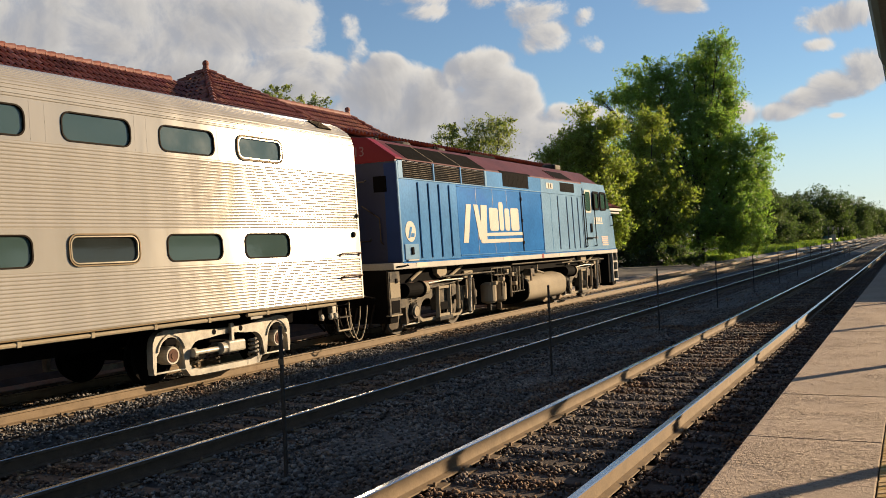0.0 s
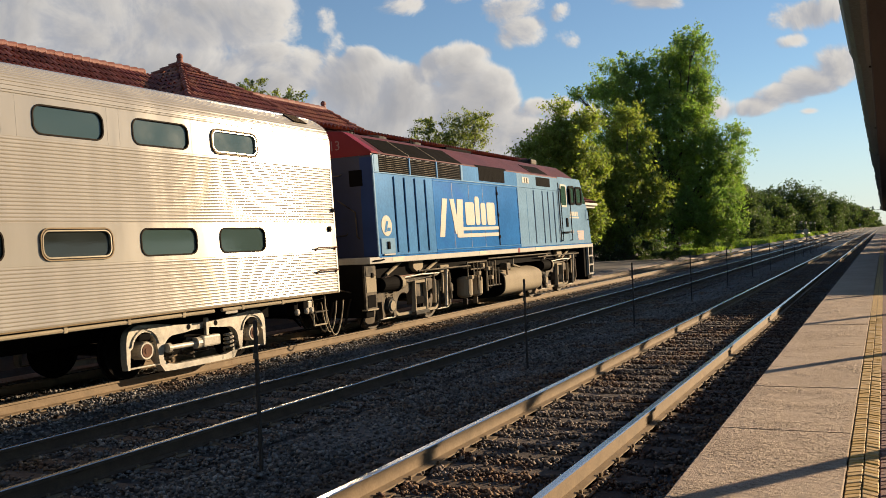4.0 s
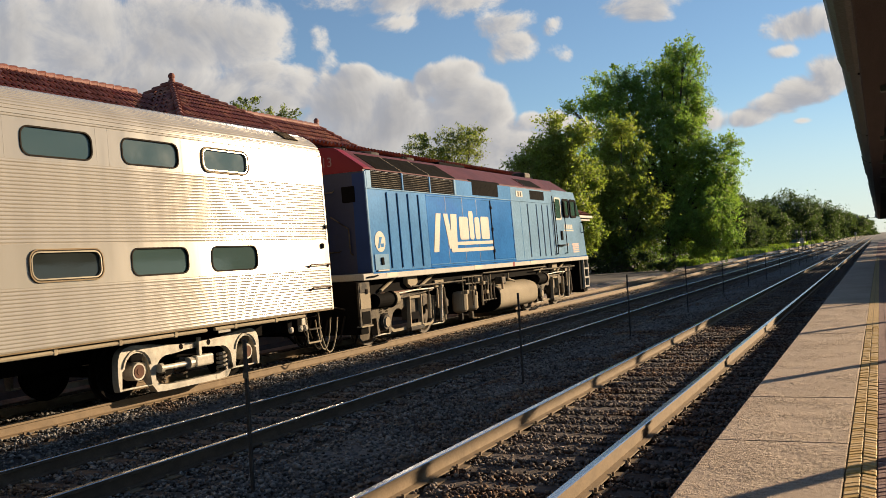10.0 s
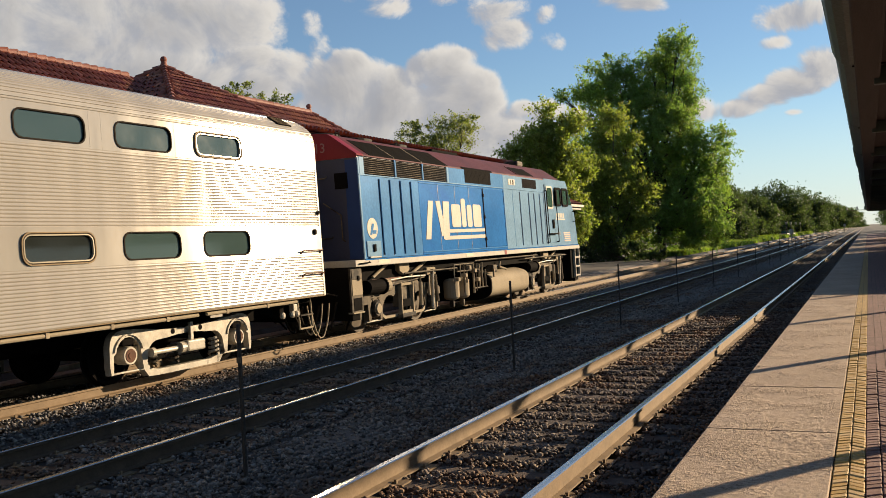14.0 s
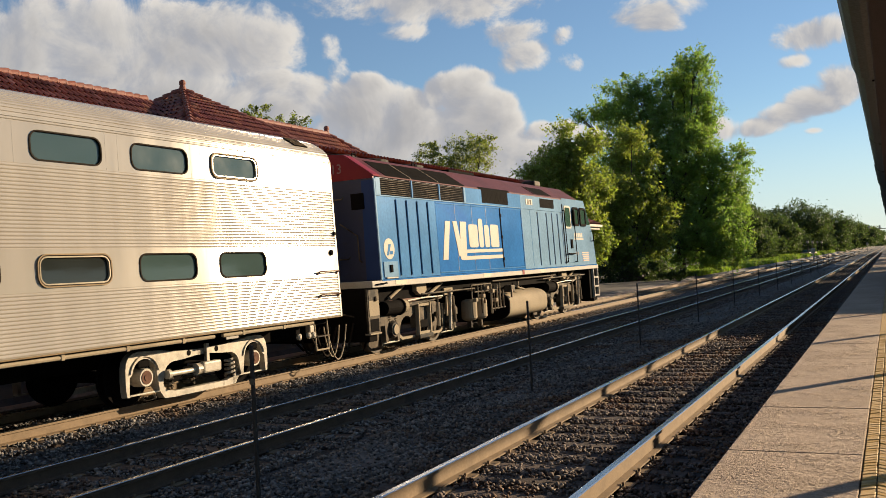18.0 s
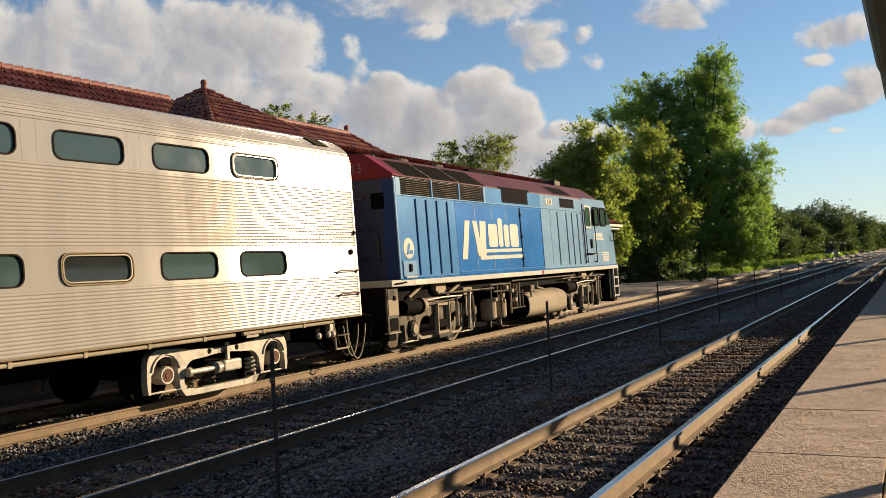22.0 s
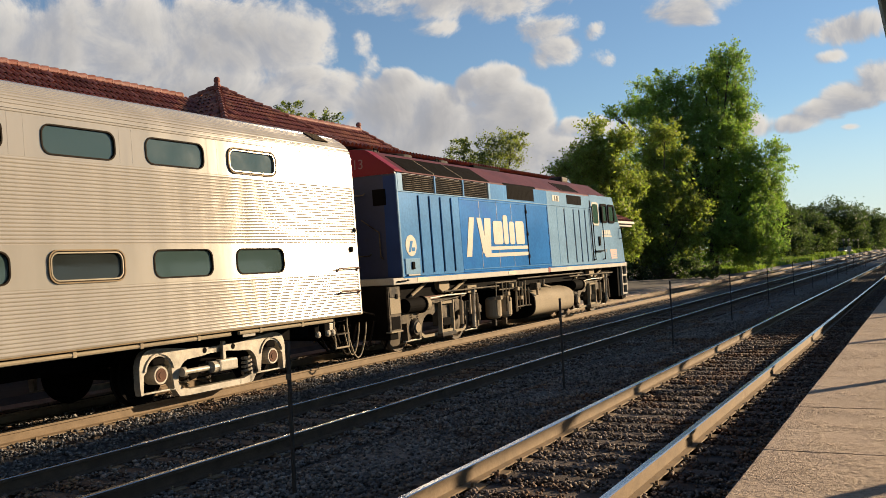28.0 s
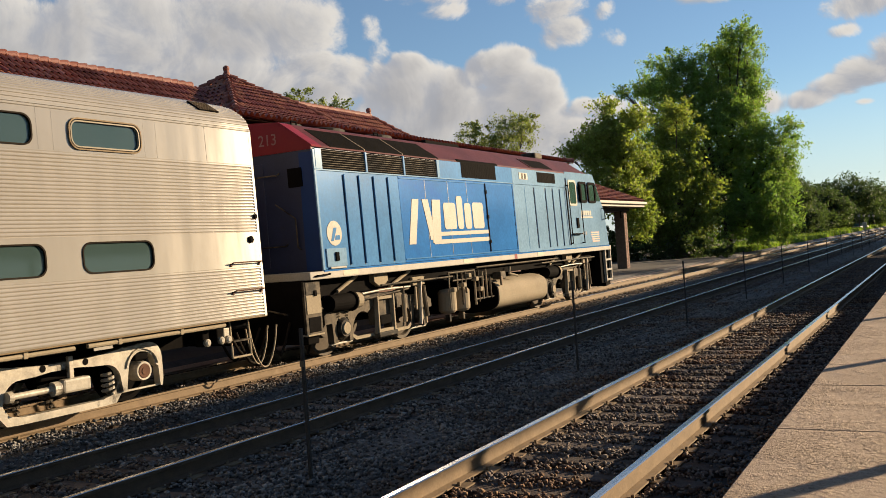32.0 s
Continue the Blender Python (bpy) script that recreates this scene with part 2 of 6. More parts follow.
CONCRETE = worn_concrete()
YELLOW = material("yellow_paver", (0.52, 0.325, 0.10), 0.8, 0, 5, 0.22, 0.4, 60, (0.27, 0.18, 0.072), 0.58, 0.15)
BRICK = material("brick_paver", (0.216, 0.102, 0.084), 0.85, 0, 6, 0.25, 0.4, 60, (0.132, 0.066, 0.054), 0.55, 0.2)
MORTAR = material("joint_sand", (0.12, 0.092, 0.066), 0.95, 0, 8, 0.3, 0.4, 60)


# ---- mesh tools ----
def mesh_object(name, bm, mat, parent=None, label="", smooth=False):
    me = bpy.data.meshes.new(name)
    bm.to_mesh(me)
    bm.free()
    for m in (mat if isinstance(mat, (list, tuple)) else [mat]):
        me.materials.append(m)
    if smooth:
        me.polygons.foreach_set("use_smooth", [True] * len(me.polygons))
    ob = new(name, me)
    ob.parent = parent
    if label:
        ob["label"] = label
    return ob


def part(name, bm, mat, parent, label="", smooth=False):
    return mesh_object(name, bm, mat, parent, label, smooth)


def add_box(bm, x0, x1, y0, y1, z0, z1, bevel=0.0, m=None, index=0):
    r = bmesh.ops.create_cube(bm, size=1.0)
    vs = r["verts"]
    bmesh.ops.scale(bm, vec=(x1 - x0, y1 - y0, z1 - z0), verts=vs)
    bmesh.ops.translate(bm, vec=((x0 + x1) / 2, (y0 + y1) / 2, (z0 + z1) / 2), verts=vs)
    if m is not None:
        bmesh.ops.transform(bm, matrix=m, verts=vs)
    for f in {f for v in vs for f in v.link_faces}:
        f.material_index = index
    if bevel:
        es = list({e for v in vs for e in v.link_edges})
        bmesh.ops.bevel(bm, geom=es, offset=bevel, segments=2, affect="EDGES", profile=0.5)
    return vs


def box(x0, x1, y0, y1, z0, z1, bevel=0.0):
    bm = bmesh.new()
    add_box(bm, x0, x1, y0, y1, z0, z1, bevel)
    return bm


def add_tube(bm, a, b, r, r2=None, sides=10, caps=True):
    """A round bar from a to b."""
    a, b = Vector(a), Vector(b)
    d = b - a
    m = Matrix.Translation((a + b) / 2) @ d.to_track_quat("Z", "Y").to_matrix().to_4x4()
    return bmesh.ops.create_cone(bm, cap_ends=caps, segments=sides, radius1=r, radius2=r if r2 is None else r2, depth=d.length, matrix=m)["verts"]


def tube(points, r, sides=8):
    bm = bmesh.new()
    for a, b in zip(points, points[1:]):
        add_tube(bm, a, b, r, sides=sides)
    for p in points[1:-1]:
        bmesh.ops.create_uvsphere(bm, u_segments=sides, v_segments=4, radius=r, matrix=Matrix.Translation(p))
    return bm


def prism(outline, axis, a, b, bm=None):
    """A solid with the outline given in the plane across the axis ('x': (y, z), 'y': (x, z), 'z': (x, y)), from a to b."""
    bm = bm or bmesh.new()

    def put(p, t):
        return {"x": (t, p[0], p[1]), "y": (p[0], t, p[1]), "z": (p[0], p[1], t)}[axis]

    lo = [bm.verts.new(put(p, a)) for p in outline]
    hi = [bm.verts.new(put(p, b)) for p in outline]
    n = len(outline)
    faces = [bm.faces.new(lo), bm.faces.new(hi)]
    for i in range(n):
        faces.append(bm.faces.new((lo[i], lo[(i + 1) % n], hi[(i + 1) % n], hi[i])))
    bmesh.ops.recalc_face_normals(bm, faces=faces)
    return bm


def rounded(x0, x1, y0, y1, r, n=5):
    """The outline of a rectangle with round corners."""
    out = []
    for cx, cy, a in ((x1 - r, y1 - r, 0), (x0 + r, y1 - r, 90), (x0 + r, y0 + r, 180), (x1 - r, y0 + r, 270)):
        for i in range(n + 1):
            t = radians(a + 90 * i / n)
            out.append((cx + r * math.cos(t), cy + r * math.sin(t)))
    return out


def ring(outer, inner, axis, a, b, bm=None):
    """A frame between two outlines of equally many points."""
    bm = bm or bmesh.new()

    def put(p, t):
        return {"x": (t, p[0], p[1]), "y": (p[0], t, p[1]), "z": (p[0], p[1], t)}[axis]

    rows = [[bm.verts.new(put(p, t)) for p in o] for o, t in ((outer, a), (outer, b), (inner, b), (inner, a))]
    n, faces = len(outer), []
    for j in range(4):
        p, q = rows[j], rows[(j + 1) % 4]
        for i in range(n):
            faces.append(bm.faces.new((p[i], p[(i + 1) % n], q[(i + 1) % n], q[i])))
    bmesh.ops.recalc_face_normals(bm, faces=faces)
    return bm


def empty(name, m, label, category, group="", kind=""):
    ob = new(name)
    ob.matrix_world = m
    return tagged(ob, label, category, group, kind)


# ---- ground, tracks ----
TRACKS = (-2.95, -7.56, -11.03)
SUNK = (0.0, -0.12, 0.0)  # the middle track lies a little lower
RAIL_Z, TIE_Z = 0.0, -0.185


def ground():
    bm = bmesh.new()
    xs = [-1500, -300, -60, -30, -20, -13.4, -13.0, -9.45, -9.1, -6.0, -5.65, -1.3, 20, 60, 300, 1500]
    zs = [-0.3, -0.3, -0.2, 0.05, 0.05, 0.0, -0.24, -0.24, -0.36, -0.36, -0.24, -0.24, -0.24, -0.3, -0.3, -0.3]
    ys = [-600, -60, -10, 5, 20, 40, 80, 160, 400, 1000, 3000]
    grid = [[bm.verts.new((x, y, z)) for x, z in zip(xs, zs)] for y in ys]
    for a, b in zip(grid, grid[1:]):
        for i in range(len(xs) - 1):
            f = bm.faces.new((a[i], a[i + 1], b[i + 1], b[i]))
            f.material_index = 0 if -13.5 < xs[i] < -1 else 1
    tagged(mesh_object("ground", bm, [BALLAST, DIRT]), "dark crushed stone ballast and bare earth", "ground", kind="structure")


def rail_outline():
    return [(-0.07, -0.17), (0.07, -0.17), (0.07, -0.155), (0.012, -0.14), (0.012, -0.045), (0.036, -0.035), (0.036, -0.006), (0.028, 0), (-0.028, 0), (-0.036, -0.006), (-0.036, -0.035), (-0.012, -0.045), (-0.012, -0.14), (-0.07, -0.155)]


def tracks():
    for n, cx in enumerate(TRACKS):
        track = empty("railway_track", pose(cx, 0, SUNK[n]), "steel railway track on weathered wooden ties in ballast", "railway track", "railway tracks", "structure")
        for side in (-0.7525, 0.7525):
            bm = prism([(side + x, z) for x, z in rail_outline()], "y", -30, 700)
            for f in bm.faces:
                if abs(f.normal.z) > 0.6 and f.calc_center_median().z > -0.004:
                    f.material_index = 1
            # Middle track rails get the rust with shade put into its colour.
            part("rail", bm, [RAIL_SHADED if n == 1 else RAIL_SIDE, RAIL_TOP], track, "rusty steel rail with a polished head")
        tie = box(-1.3, 1.3, -0.115, 0.115, -0.16, 0, 0.012)
        me = bpy.data.meshes.new("tie")
        tie.to_mesh(me)
        me.materials.append(TIE)
        rng = random.Random(n)
        for i in range(100):
            ob = new("tie", me)
            ob.parent = track
            ob.matrix_basis = pose(rng.uniform(-0.04, 0.04), 3 + i * 0.54 + rng.uniform(-0.03, 0.03), TIE_Z + rng.uniform(-0.012, 0.006), 0, 0, rng.uniform(-0.8, 0.8))
        far = bmesh.new()
        for i in list(range(300)) + list(range(-160, -100)):
            add_box(far, -1.3, 1.3, 57 + i * 0.54 - 0.115, 57 + i * 0.54 + 0.115, TIE_Z - 0.16, TIE_Z)
        tagged(part("far_ties", far, TIE, track), kind="stuff")
        plates = bmesh.new()
        for i in range(100):
            for side in (-0.7525, 0.7525):
                y = 3 + i * 0.54
                add_box(plates, side - 0.17, side + 0.17, y - 0.09, y + 0.09, TIE_Z + 0.002, TIE_Z + 0.016)
                for dx in (-0.09, 0.09):
                    add_box(plates, side + dx - 0.012, side + dx + 0.012, y - 0.06, y - 0.035, TIE_Z, TIE_Z + 0.05)
        tagged(part("tie_plates", plates, RAIL_SIDE, track), kind="stuff")


def stones():
    """Loose crushed stone, thick near the platform and thinner far off."""
    rng = np.random.default_rng(3)
    octa = np.array([(1, 0, 0), (-1, 0, 0), (0, 1, 0), (0, -1, 0), (0, 0, 1), (0, 0, -1)], float)
    tris = np.array([(0, 2, 4), (2, 1, 4), (1, 3, 4), (3, 0, 4), (2, 0, 5), (1, 2, 5), (3, 1, 5), (0, 3, 5)])
    pos = []
    for x0, x1, y0, y1, per in ((-13, -1.25, -20, 3.5, 60), (-13, -1.25, 3.5, 16, 620), (-13, -1.25, 16, 28, 380), (-13, -1.25, 28, 50, 80), (-13, -1.25, 50, 90, 25)):
        n = int((x1 - x0) * (y1 - y0) * per)
        pos.append(np.column_stack([rng.uniform(x0, x1, n), rng.uniform(y0, y1, n), np.zeros(n)]))
    pos = np.concatenate(pos)
    off = np.min(np.abs(pos[:, :1] - np.array(TRACKS)[None]), axis=1)
    on_tie = (np.abs(((pos[:, 1] - 3 + 0.27) % 0.54) - 0.27) < 0.12) & (off < 1.3)
    at_rail = np.abs(off - 0.7525) < 0.1
    keep = ~(on_tie & (rng.random(len(pos)) < 0.88)) & ~at_rail
    pos, off, on_tie = pos[keep], off[keep], on_tie[keep]
    n = len(pos)
    size = rng.uniform(0.012, 0.026, n) * rng.choice([1.0, 1.0, 1.45], n)
    pos[:, 2] = np.where(on_tie, TIE_Z + 0.01, -0.235 + 0.045 * (off < 1.5)) + size * 0.2 + rng.uniform(-0.008, 0.03, n) + 0.03 * np.sin(pos[:, 0] * 2.1) * np.sin(pos[:, 1] * 1.3) * (off > 1.4)
    pos[:, 2] -= 0.12 * np.clip((1.9 - np.abs(pos[:, 0] + 7.56)) / 0.35, 0, 1)
    v = octa[None] * rng.uniform(0.6, 1.35, (n, 6, 1)) + rng.normal(0, 0.12, (n, 6, 3))
    q = rng.normal(size=(n, 4))
    q /= np.linalg.norm(q, axis=1)[:, None]
    a, b, c, d = q.T
    rot = np.stack([np.stack([1 - 2 * (c * c + d * d), 2 * (b * c - a * d), 2 * (b * d + a * c)], 1), np.stack([2 * (b * c + a * d), 1 - 2 * (b * b + d * d), 2 * (c * d - a * b)], 1), np.stack([2 * (b * d - a * c), 2 * (c * d + a * b), 1 - 2 * (b * b + c * c)], 1)], 1)
    v = np.einsum("nij,nkj->nki", rot, v) * size[:, None, None] * np.array([1, 1, 0.75]) + pos[:, None]
    near = pos[:, 0] > -4.25 - 0.35 * rng.random(n)
    for here, mat, label in ((~near, STONE, "grey crushed ballast stones between the rails"), (near, RUSTY_STONE, "rust-stained crushed stones along the platform track")):
        f = (tris[None] + 6 * np.arange(here.sum())[:, None, None]).reshape(-1, 3)
        quick_mesh("ballast_stones", v[here].reshape(-1, 3), f, mat, label, "gravel")


def quick_mesh(name, verts, faces, mat, label="", category="", parent=None, kind="stuff"):
    me = bpy.data.meshes.new(name)
    faces = np.asarray(faces)
    k = faces.shape[1]
    me.vertices.add(len(verts))
    me.vertices.foreach_set("co", np.asarray(verts, np.float32).ravel())
    me.loops.add(faces.size)
    me.loops.foreach_set("vertex_index", faces.astype(np.int32).ravel())
    me.polygons.add(len(faces))
    me.polygons.foreach_set("loop_start", np.arange(len(faces), dtype=np.int32) * k)
    me.update(calc_edges=True)
    me.validate()
    me.materials.append(mat)
    ob = new(name, me)
    ob.parent = parent
    return tagged(ob, label, category, kind=kind)


# ---- platform ----
EDGE, TOP = -1.2, 0.2


def platform():
    base = empty("platform", pose(0, 0, 0), "raised concrete station platform with brick paving", "platform", kind="structure")
    part("bed", box(EDGE + 0.03, 9.0, -12, 160, -0.4, TOP - 0.03), MORTAR, base)
    slab = box(EDGE, -0.205, 0, 2.11, TOP - 0.16, TOP, 0.008)
    me = bpy.data.meshes.new("slab")
    slab.to_mesh(me)
    me.materials.append(CONCRETE)
    for i in range(-4, 66):
        ob = new("slab", me)
        ob.parent = base
        ob.matrix_basis = pose(0, 7.722 - 2.12 * 5 + i * 2.12, random.uniform(-0.003, 0.003))
    part("edge_wall", box(EDGE + 0.02, EDGE + 0.2, -12, 160, -0.4, TOP - 0.162), CONCRETE, base)


# ---- train ----
BLUE = material("blue_paint", (0.036, 0.172, 0.46), 0.15, 0.0, 0.8, 0.16, 0.004, 14, (0.032, 0.14, 0.46), 0.56, spec=0.22, uneven=0.02)
FADED = material("faded_blue_paint", (0.09, 0.24, 0.47), 0.15, 0.0, 0.8, 0.18, 0.005, 14, (0.11, 0.26, 0.48), 0.54, spec=0.22, uneven=0.02)
PALE = material("pale_blue_paint", (0.225, 0.365, 0.51), 0.15, 0.0, 0.9, 0.14, 0.005, 14, (0.27, 0.40, 0.52), 0.55, spec=0.22, uneven=0.02)
NAVY = material("dark_blue_paint", (0.011, 0.019, 0.058), 0.45, 0.0, 1.0, 0.25, 0.05, 30, (0.028, 0.024, 0.032), 0.55)
RED = material("red_roof_paint", (0.115, 0.033, 0.029), 0.5, 0.0, 1.5, 0.25, 0.06, 30, (0.072, 0.03, 0.03), 0.6, spec=0.15)
BRIGHT_RED = material("bright_red_paint", (0.225, 0.018, 0.022), 0.4, 0.0, 2, 0.12, 0.04, 4, spec=0.15)
WHITE = material("white_paint", (0.375, 0.345, 0.295), 0.5, 0.0, 2, 0.1, 0.04, 40, (0.33, 0.3, 0.258), 0.62, spec=0.15)
CREAM = material("cream_decal", (0.41, 0.375, 0.305), 0.5, 0.0, 2, 0.06, 0.02, 40, spec=0.15)
# Near-black for black or grimy parts, and for shade set in colour under the train.
BLACK = material("black_grime_and_shade", (0.007, 0.006, 0.0055), 0.85, 0.0, 2.5, 0.35, 0.15, 40, (0.01, 0.0085, 0.007), 0.6, spec=0.03)
DEEP = material("deep_blue_paint", (0.012, 0.04, 0.14), 0.4, 0.0, 1.0, 0.2, 0.05, 4, spec=0.2)
GREASE = material("dusty_steel", (0.125, 0.097, 0.065), 0.7, 0.0, 3, 0.4, 0.2, 40, (0.02, 0.016, 0.012), 0.46, spec=0.15)
TANK = material("tank_paint", (0.33, 0.272, 0.19), 0.85, 0.0, 1.2, 0.15, 0.05, 30, (0.25, 0.2, 0.14), 0.58, spec=0.12)
CAST = material("cast_truck_paint", (0.42, 0.375, 0.30), 0.45, 0.05, 4.5, 0.35, 0.3, 30, (0.06, 0.045, 0.032), 0.57, spec=0.4)
WHEEL = material("wheel_steel", (0.085, 0.064, 0.043), 0.7, 0.1, 3, 0.25, 0.08, 40, spec=0.25)
RUBBER = material("black_rubber", (0.022, 0.016, 0.011), 0.8, 0, 6, 0.2, 0.1, 60, spec=0.06)
GOLD = material("window_frame_metal", (0.19, 0.135, 0.075), 0.6, 0.1, 4, 0.2, 0.05, 60, (0.11, 0.075, 0.04), 0.55, spec=0.12)
GRIME_LABEL = material("notice_decal", (0.372, 0.27, 0.168), 0.5, 0, 6, 0.1, 0.02, 60)
ORANGE = material("orange_decal", (0.45, 0.18, 0.096), 0.5, 0, 6, 0.1, 0.02, 60)


def stainless(name, rough, tint=(0.66, 0.63, 0.58)):
    m = bpy.data.materials.new(name)
    m.use_nodes = True
    k = Nodes(m.node_tree)
    co = k.add("ShaderNodeTexCoord").outputs["Object"]
    streak = k.noise(k.add("ShaderNodeMapping", {"Vector": co, "Scale": (1, 2.2, 0.25)}).outputs[0], 1.3, 6, 0.6)
    fine = k.noise(k.add("ShaderNodeMapping", {"Vector": co, "Scale": (1, 0.4, 30)}).outputs[0], 6, 4, 0.6)
    col = k.mix(k.span(streak, 0.35, 0.65), (*[c * 0.92 for c in tint], 1), (*tint, 1))
    col = k.mix(k.span(k.noise(co, 0.6, 7, 0.65), 0.55, 0.72, 0, 0.35), col, (0.25, 0.215, 0.165, 1))
    wave = k.noise(k.add("ShaderNodeMapping", {"Vector": co, "Scale": (1, 1, 0.12)}).outputs[0], 1.1, 1.0, 0.4)
    b = k.add("ShaderNodeBump", {"Strength": 0.25, "Distance": 0.012, "Height": k.math("ADD", wave, k.math("MULTIPLY", fine, 0.01))})
    p = k.add("ShaderNodeBsdfPrincipled", {"Base Color": col, "Metallic": 0.21, "Anisotropic": 0.9, "Tangent": k.add("ShaderNodeCombineXYZ", {2: 1.0}).outputs[0], "Normal": b.outputs[0], "Roughness": k.span(streak, 0.3, 0.7, rough - 0.03, rough + 0.05)})
    k.tree.links.new(p.outputs[0], k.add("ShaderNodeOutputMaterial").inputs[0])
    return m


def glazing(name, tint, clear):
    m = bpy.data.materials.new(name)
    m.use_nodes = True
    k = Nodes(m.node_tree)
    co = k.add("ShaderNodeTexCoord").outputs["Object"]
    dust = k.span(k.noise(co, 2.5, 5, 0.6), 0.3, 0.75, 0.04, 0.1)
    p = k.add("ShaderNodeBsdfPrincipled", {"Base Color": (*tint, 1), "Roughness": dust, "Transmission Weight": clear, "IOR": 1.5})
    k.tree.links.new(p.outputs[0], k.add("ShaderNodeOutputMaterial").inputs[0])
    return m


STAINLESS = stainless("stainless_steel", 0.175, (0.37, 0.338, 0.29))
STAINLESS_FLAT = stainless("stainless_panel", 0.185, (0.345, 0.316, 0.272))
BRIGHT_TRIM = stainless("bright_window_trim", 0.3, (0.34, 0.285, 0.20))
GLASS = glazing("tinted_window_glass", (0.05, 0.082, 0.078), 0.25)
DARK_GLASS = glazing("smoked_window_glass", (0.022, 0.026, 0.024), 0.2)
CAB_GLASS = glazing("green_cab_glass", (0.05, 0.11, 0.085), 0.3)
LETTER = material("faded_lettering", (0.30, 0.17, 0.15), 0.5, 0, 6, 0.2, 0.05, 50, spec=0.15)
RUST = material("rust", (0.11, 0.05, 0.03), 0.8, 0.0, 8, 0.3, 0.2, 50, spec=0.2)
TRAIN_X = -11.03


def lathe(profile, axis_y, axis_z, sides=24):
    """Turns (x, radius) pairs round an axle along x."""
    bm = bmesh.new()
    rows = []
    for x, r in profile:
        rows.append([bm.verts.new((x, r * math.cos(2 * math.pi * i / sides), r * math.sin(2 * math.pi * i / sides))) for i in range(sides)])
    for a, b in zip(rows, rows[1:]):
        for i in range(sides):
            bm.faces.new((a[i], a[(i + 1) % sides], b[(i + 1) % sides], b[i]))
    bm.faces.new(rows[0])
    bm.faces.new(rows[-1])
    bmesh.ops.recalc_face_normals(bm, faces=bm.faces[:])
    return bm


WHEELS = []


def wheelset(parent, y, r, mat, name="wheelset"):
    """Two flanged wheels on one axle, which turns as the train rolls."""
    s = 0.7525
    prof = []
    for sign in (-1, 1):
        a = [(s + 0.07, 0.02), (s + 0.07, 0.16), (s + 0.03, 0.17), (s - 0.005, r - 0.09), (s + 0.06, r - 0.06), (s + 0.065, r), (s - 0.035, r + 0.004), (s - 0.05, r + 0.028), (s - 0.07, r + 0.02), (s - 0.07, r - 0.06), (s - 0.03, r - 0.09), (s - 0.06, 0.15), (s - 0.07, 0.09)]
        prof = [(-x, q) for x, q in a] + prof if sign < 0 else prof + [(x, q) for x, q in reversed(a)]
    ob = part(name, lathe(prof, 0, 0, 28), mat, parent, "worn steel wheelset")
    ob.matrix_basis = pose(0, y, r)
    WHEELS.append((ob, y, r))
    return ob


def ribbed(z0, z1, x, pitch=0.049, depth=0.0125, n=4):
    """Points (x, z) of a corrugated side from z0 up to z1: round ribs with narrow grooves."""
    count = max(1, round((z1 - z0) / pitch))
    p = (z1 - z0) / count
    out = []
    for i in range(count):
        a = z0 + i * p
        out += [(x - depth, a + 0.01 * p), (x - depth, a + 0.15 * p)]
        for j in range(n):
            t = (j + 0.5) / n
            out.append((x - depth * 0.55 + depth * 0.55 * math.sin(math.pi * t), a + p * (0.2 + 0.78 * t)))
    return out


def strip(bm, pts, y0, y1, index=0):
    a = [bm.verts.new((x, y0, z)) for x, z in pts]
    b = [bm.verts.new((x, y1, z)) for x, z in pts]
    for i in range(len(pts) - 1):
        bm.faces.new((a[i], b[i], b[i + 1], a[i + 1])).material_index = index


def band_with_windows(x, y0, y1, z0, z1, windows, r=0.13):
    """A smooth side panel with a round-cornered hole for each window (y0, y1, z0, z1)."""
    bm = bmesh.new()
    cuts = [y0] + [(a[1] + b[0]) / 2 for a, b in zip(windows, windows[1:])] + [y1]
    for w0, a, b in zip(windows, cuts, cuts[1:]):
        es = []
        for loop in ([(a, z0), (b, z0), (b, z1), (a, z1)], rounded(*w0, r)):
            vs = [bm.verts.new((x, p, q)) for p, q in loop]
            es += [bm.edges.new((vs[i], vs[(i + 1) % len(vs)])) for i in range(len(vs))]
        bmesh.ops.triangle_fill(bm, edges=es, use_beauty=True, normal=(1 if x > 0 else -1, 0, 0))
    bmesh.ops.remove_doubles(bm, verts=bm.verts[:], dist=0.0005)
    return bm


SIDE = 1.58


def taper(body, k=0.033, z0=1.0):
    """Draws the sides of a body in towards the roof."""
    for ob in body.children_recursive:
        if ob.parent != body and ob.parent.matrix_basis != Matrix.Identity(4):
            continue
        at = ob.matrix_basis.translation
        if ob.type != "MESH" or at.z:
            ob.matrix_basis = Matrix.Translation((-math.copysign(k * max(0, at.z - z0), at.x + 0.001), 0, 0)) @ ob.matrix_basis
            continue
        for v in ob.data.vertices:
            v.co.x -= math.copysign(min(1, abs(v.co.x)) * k * max(0, v.co.z - z0), v.co.x)


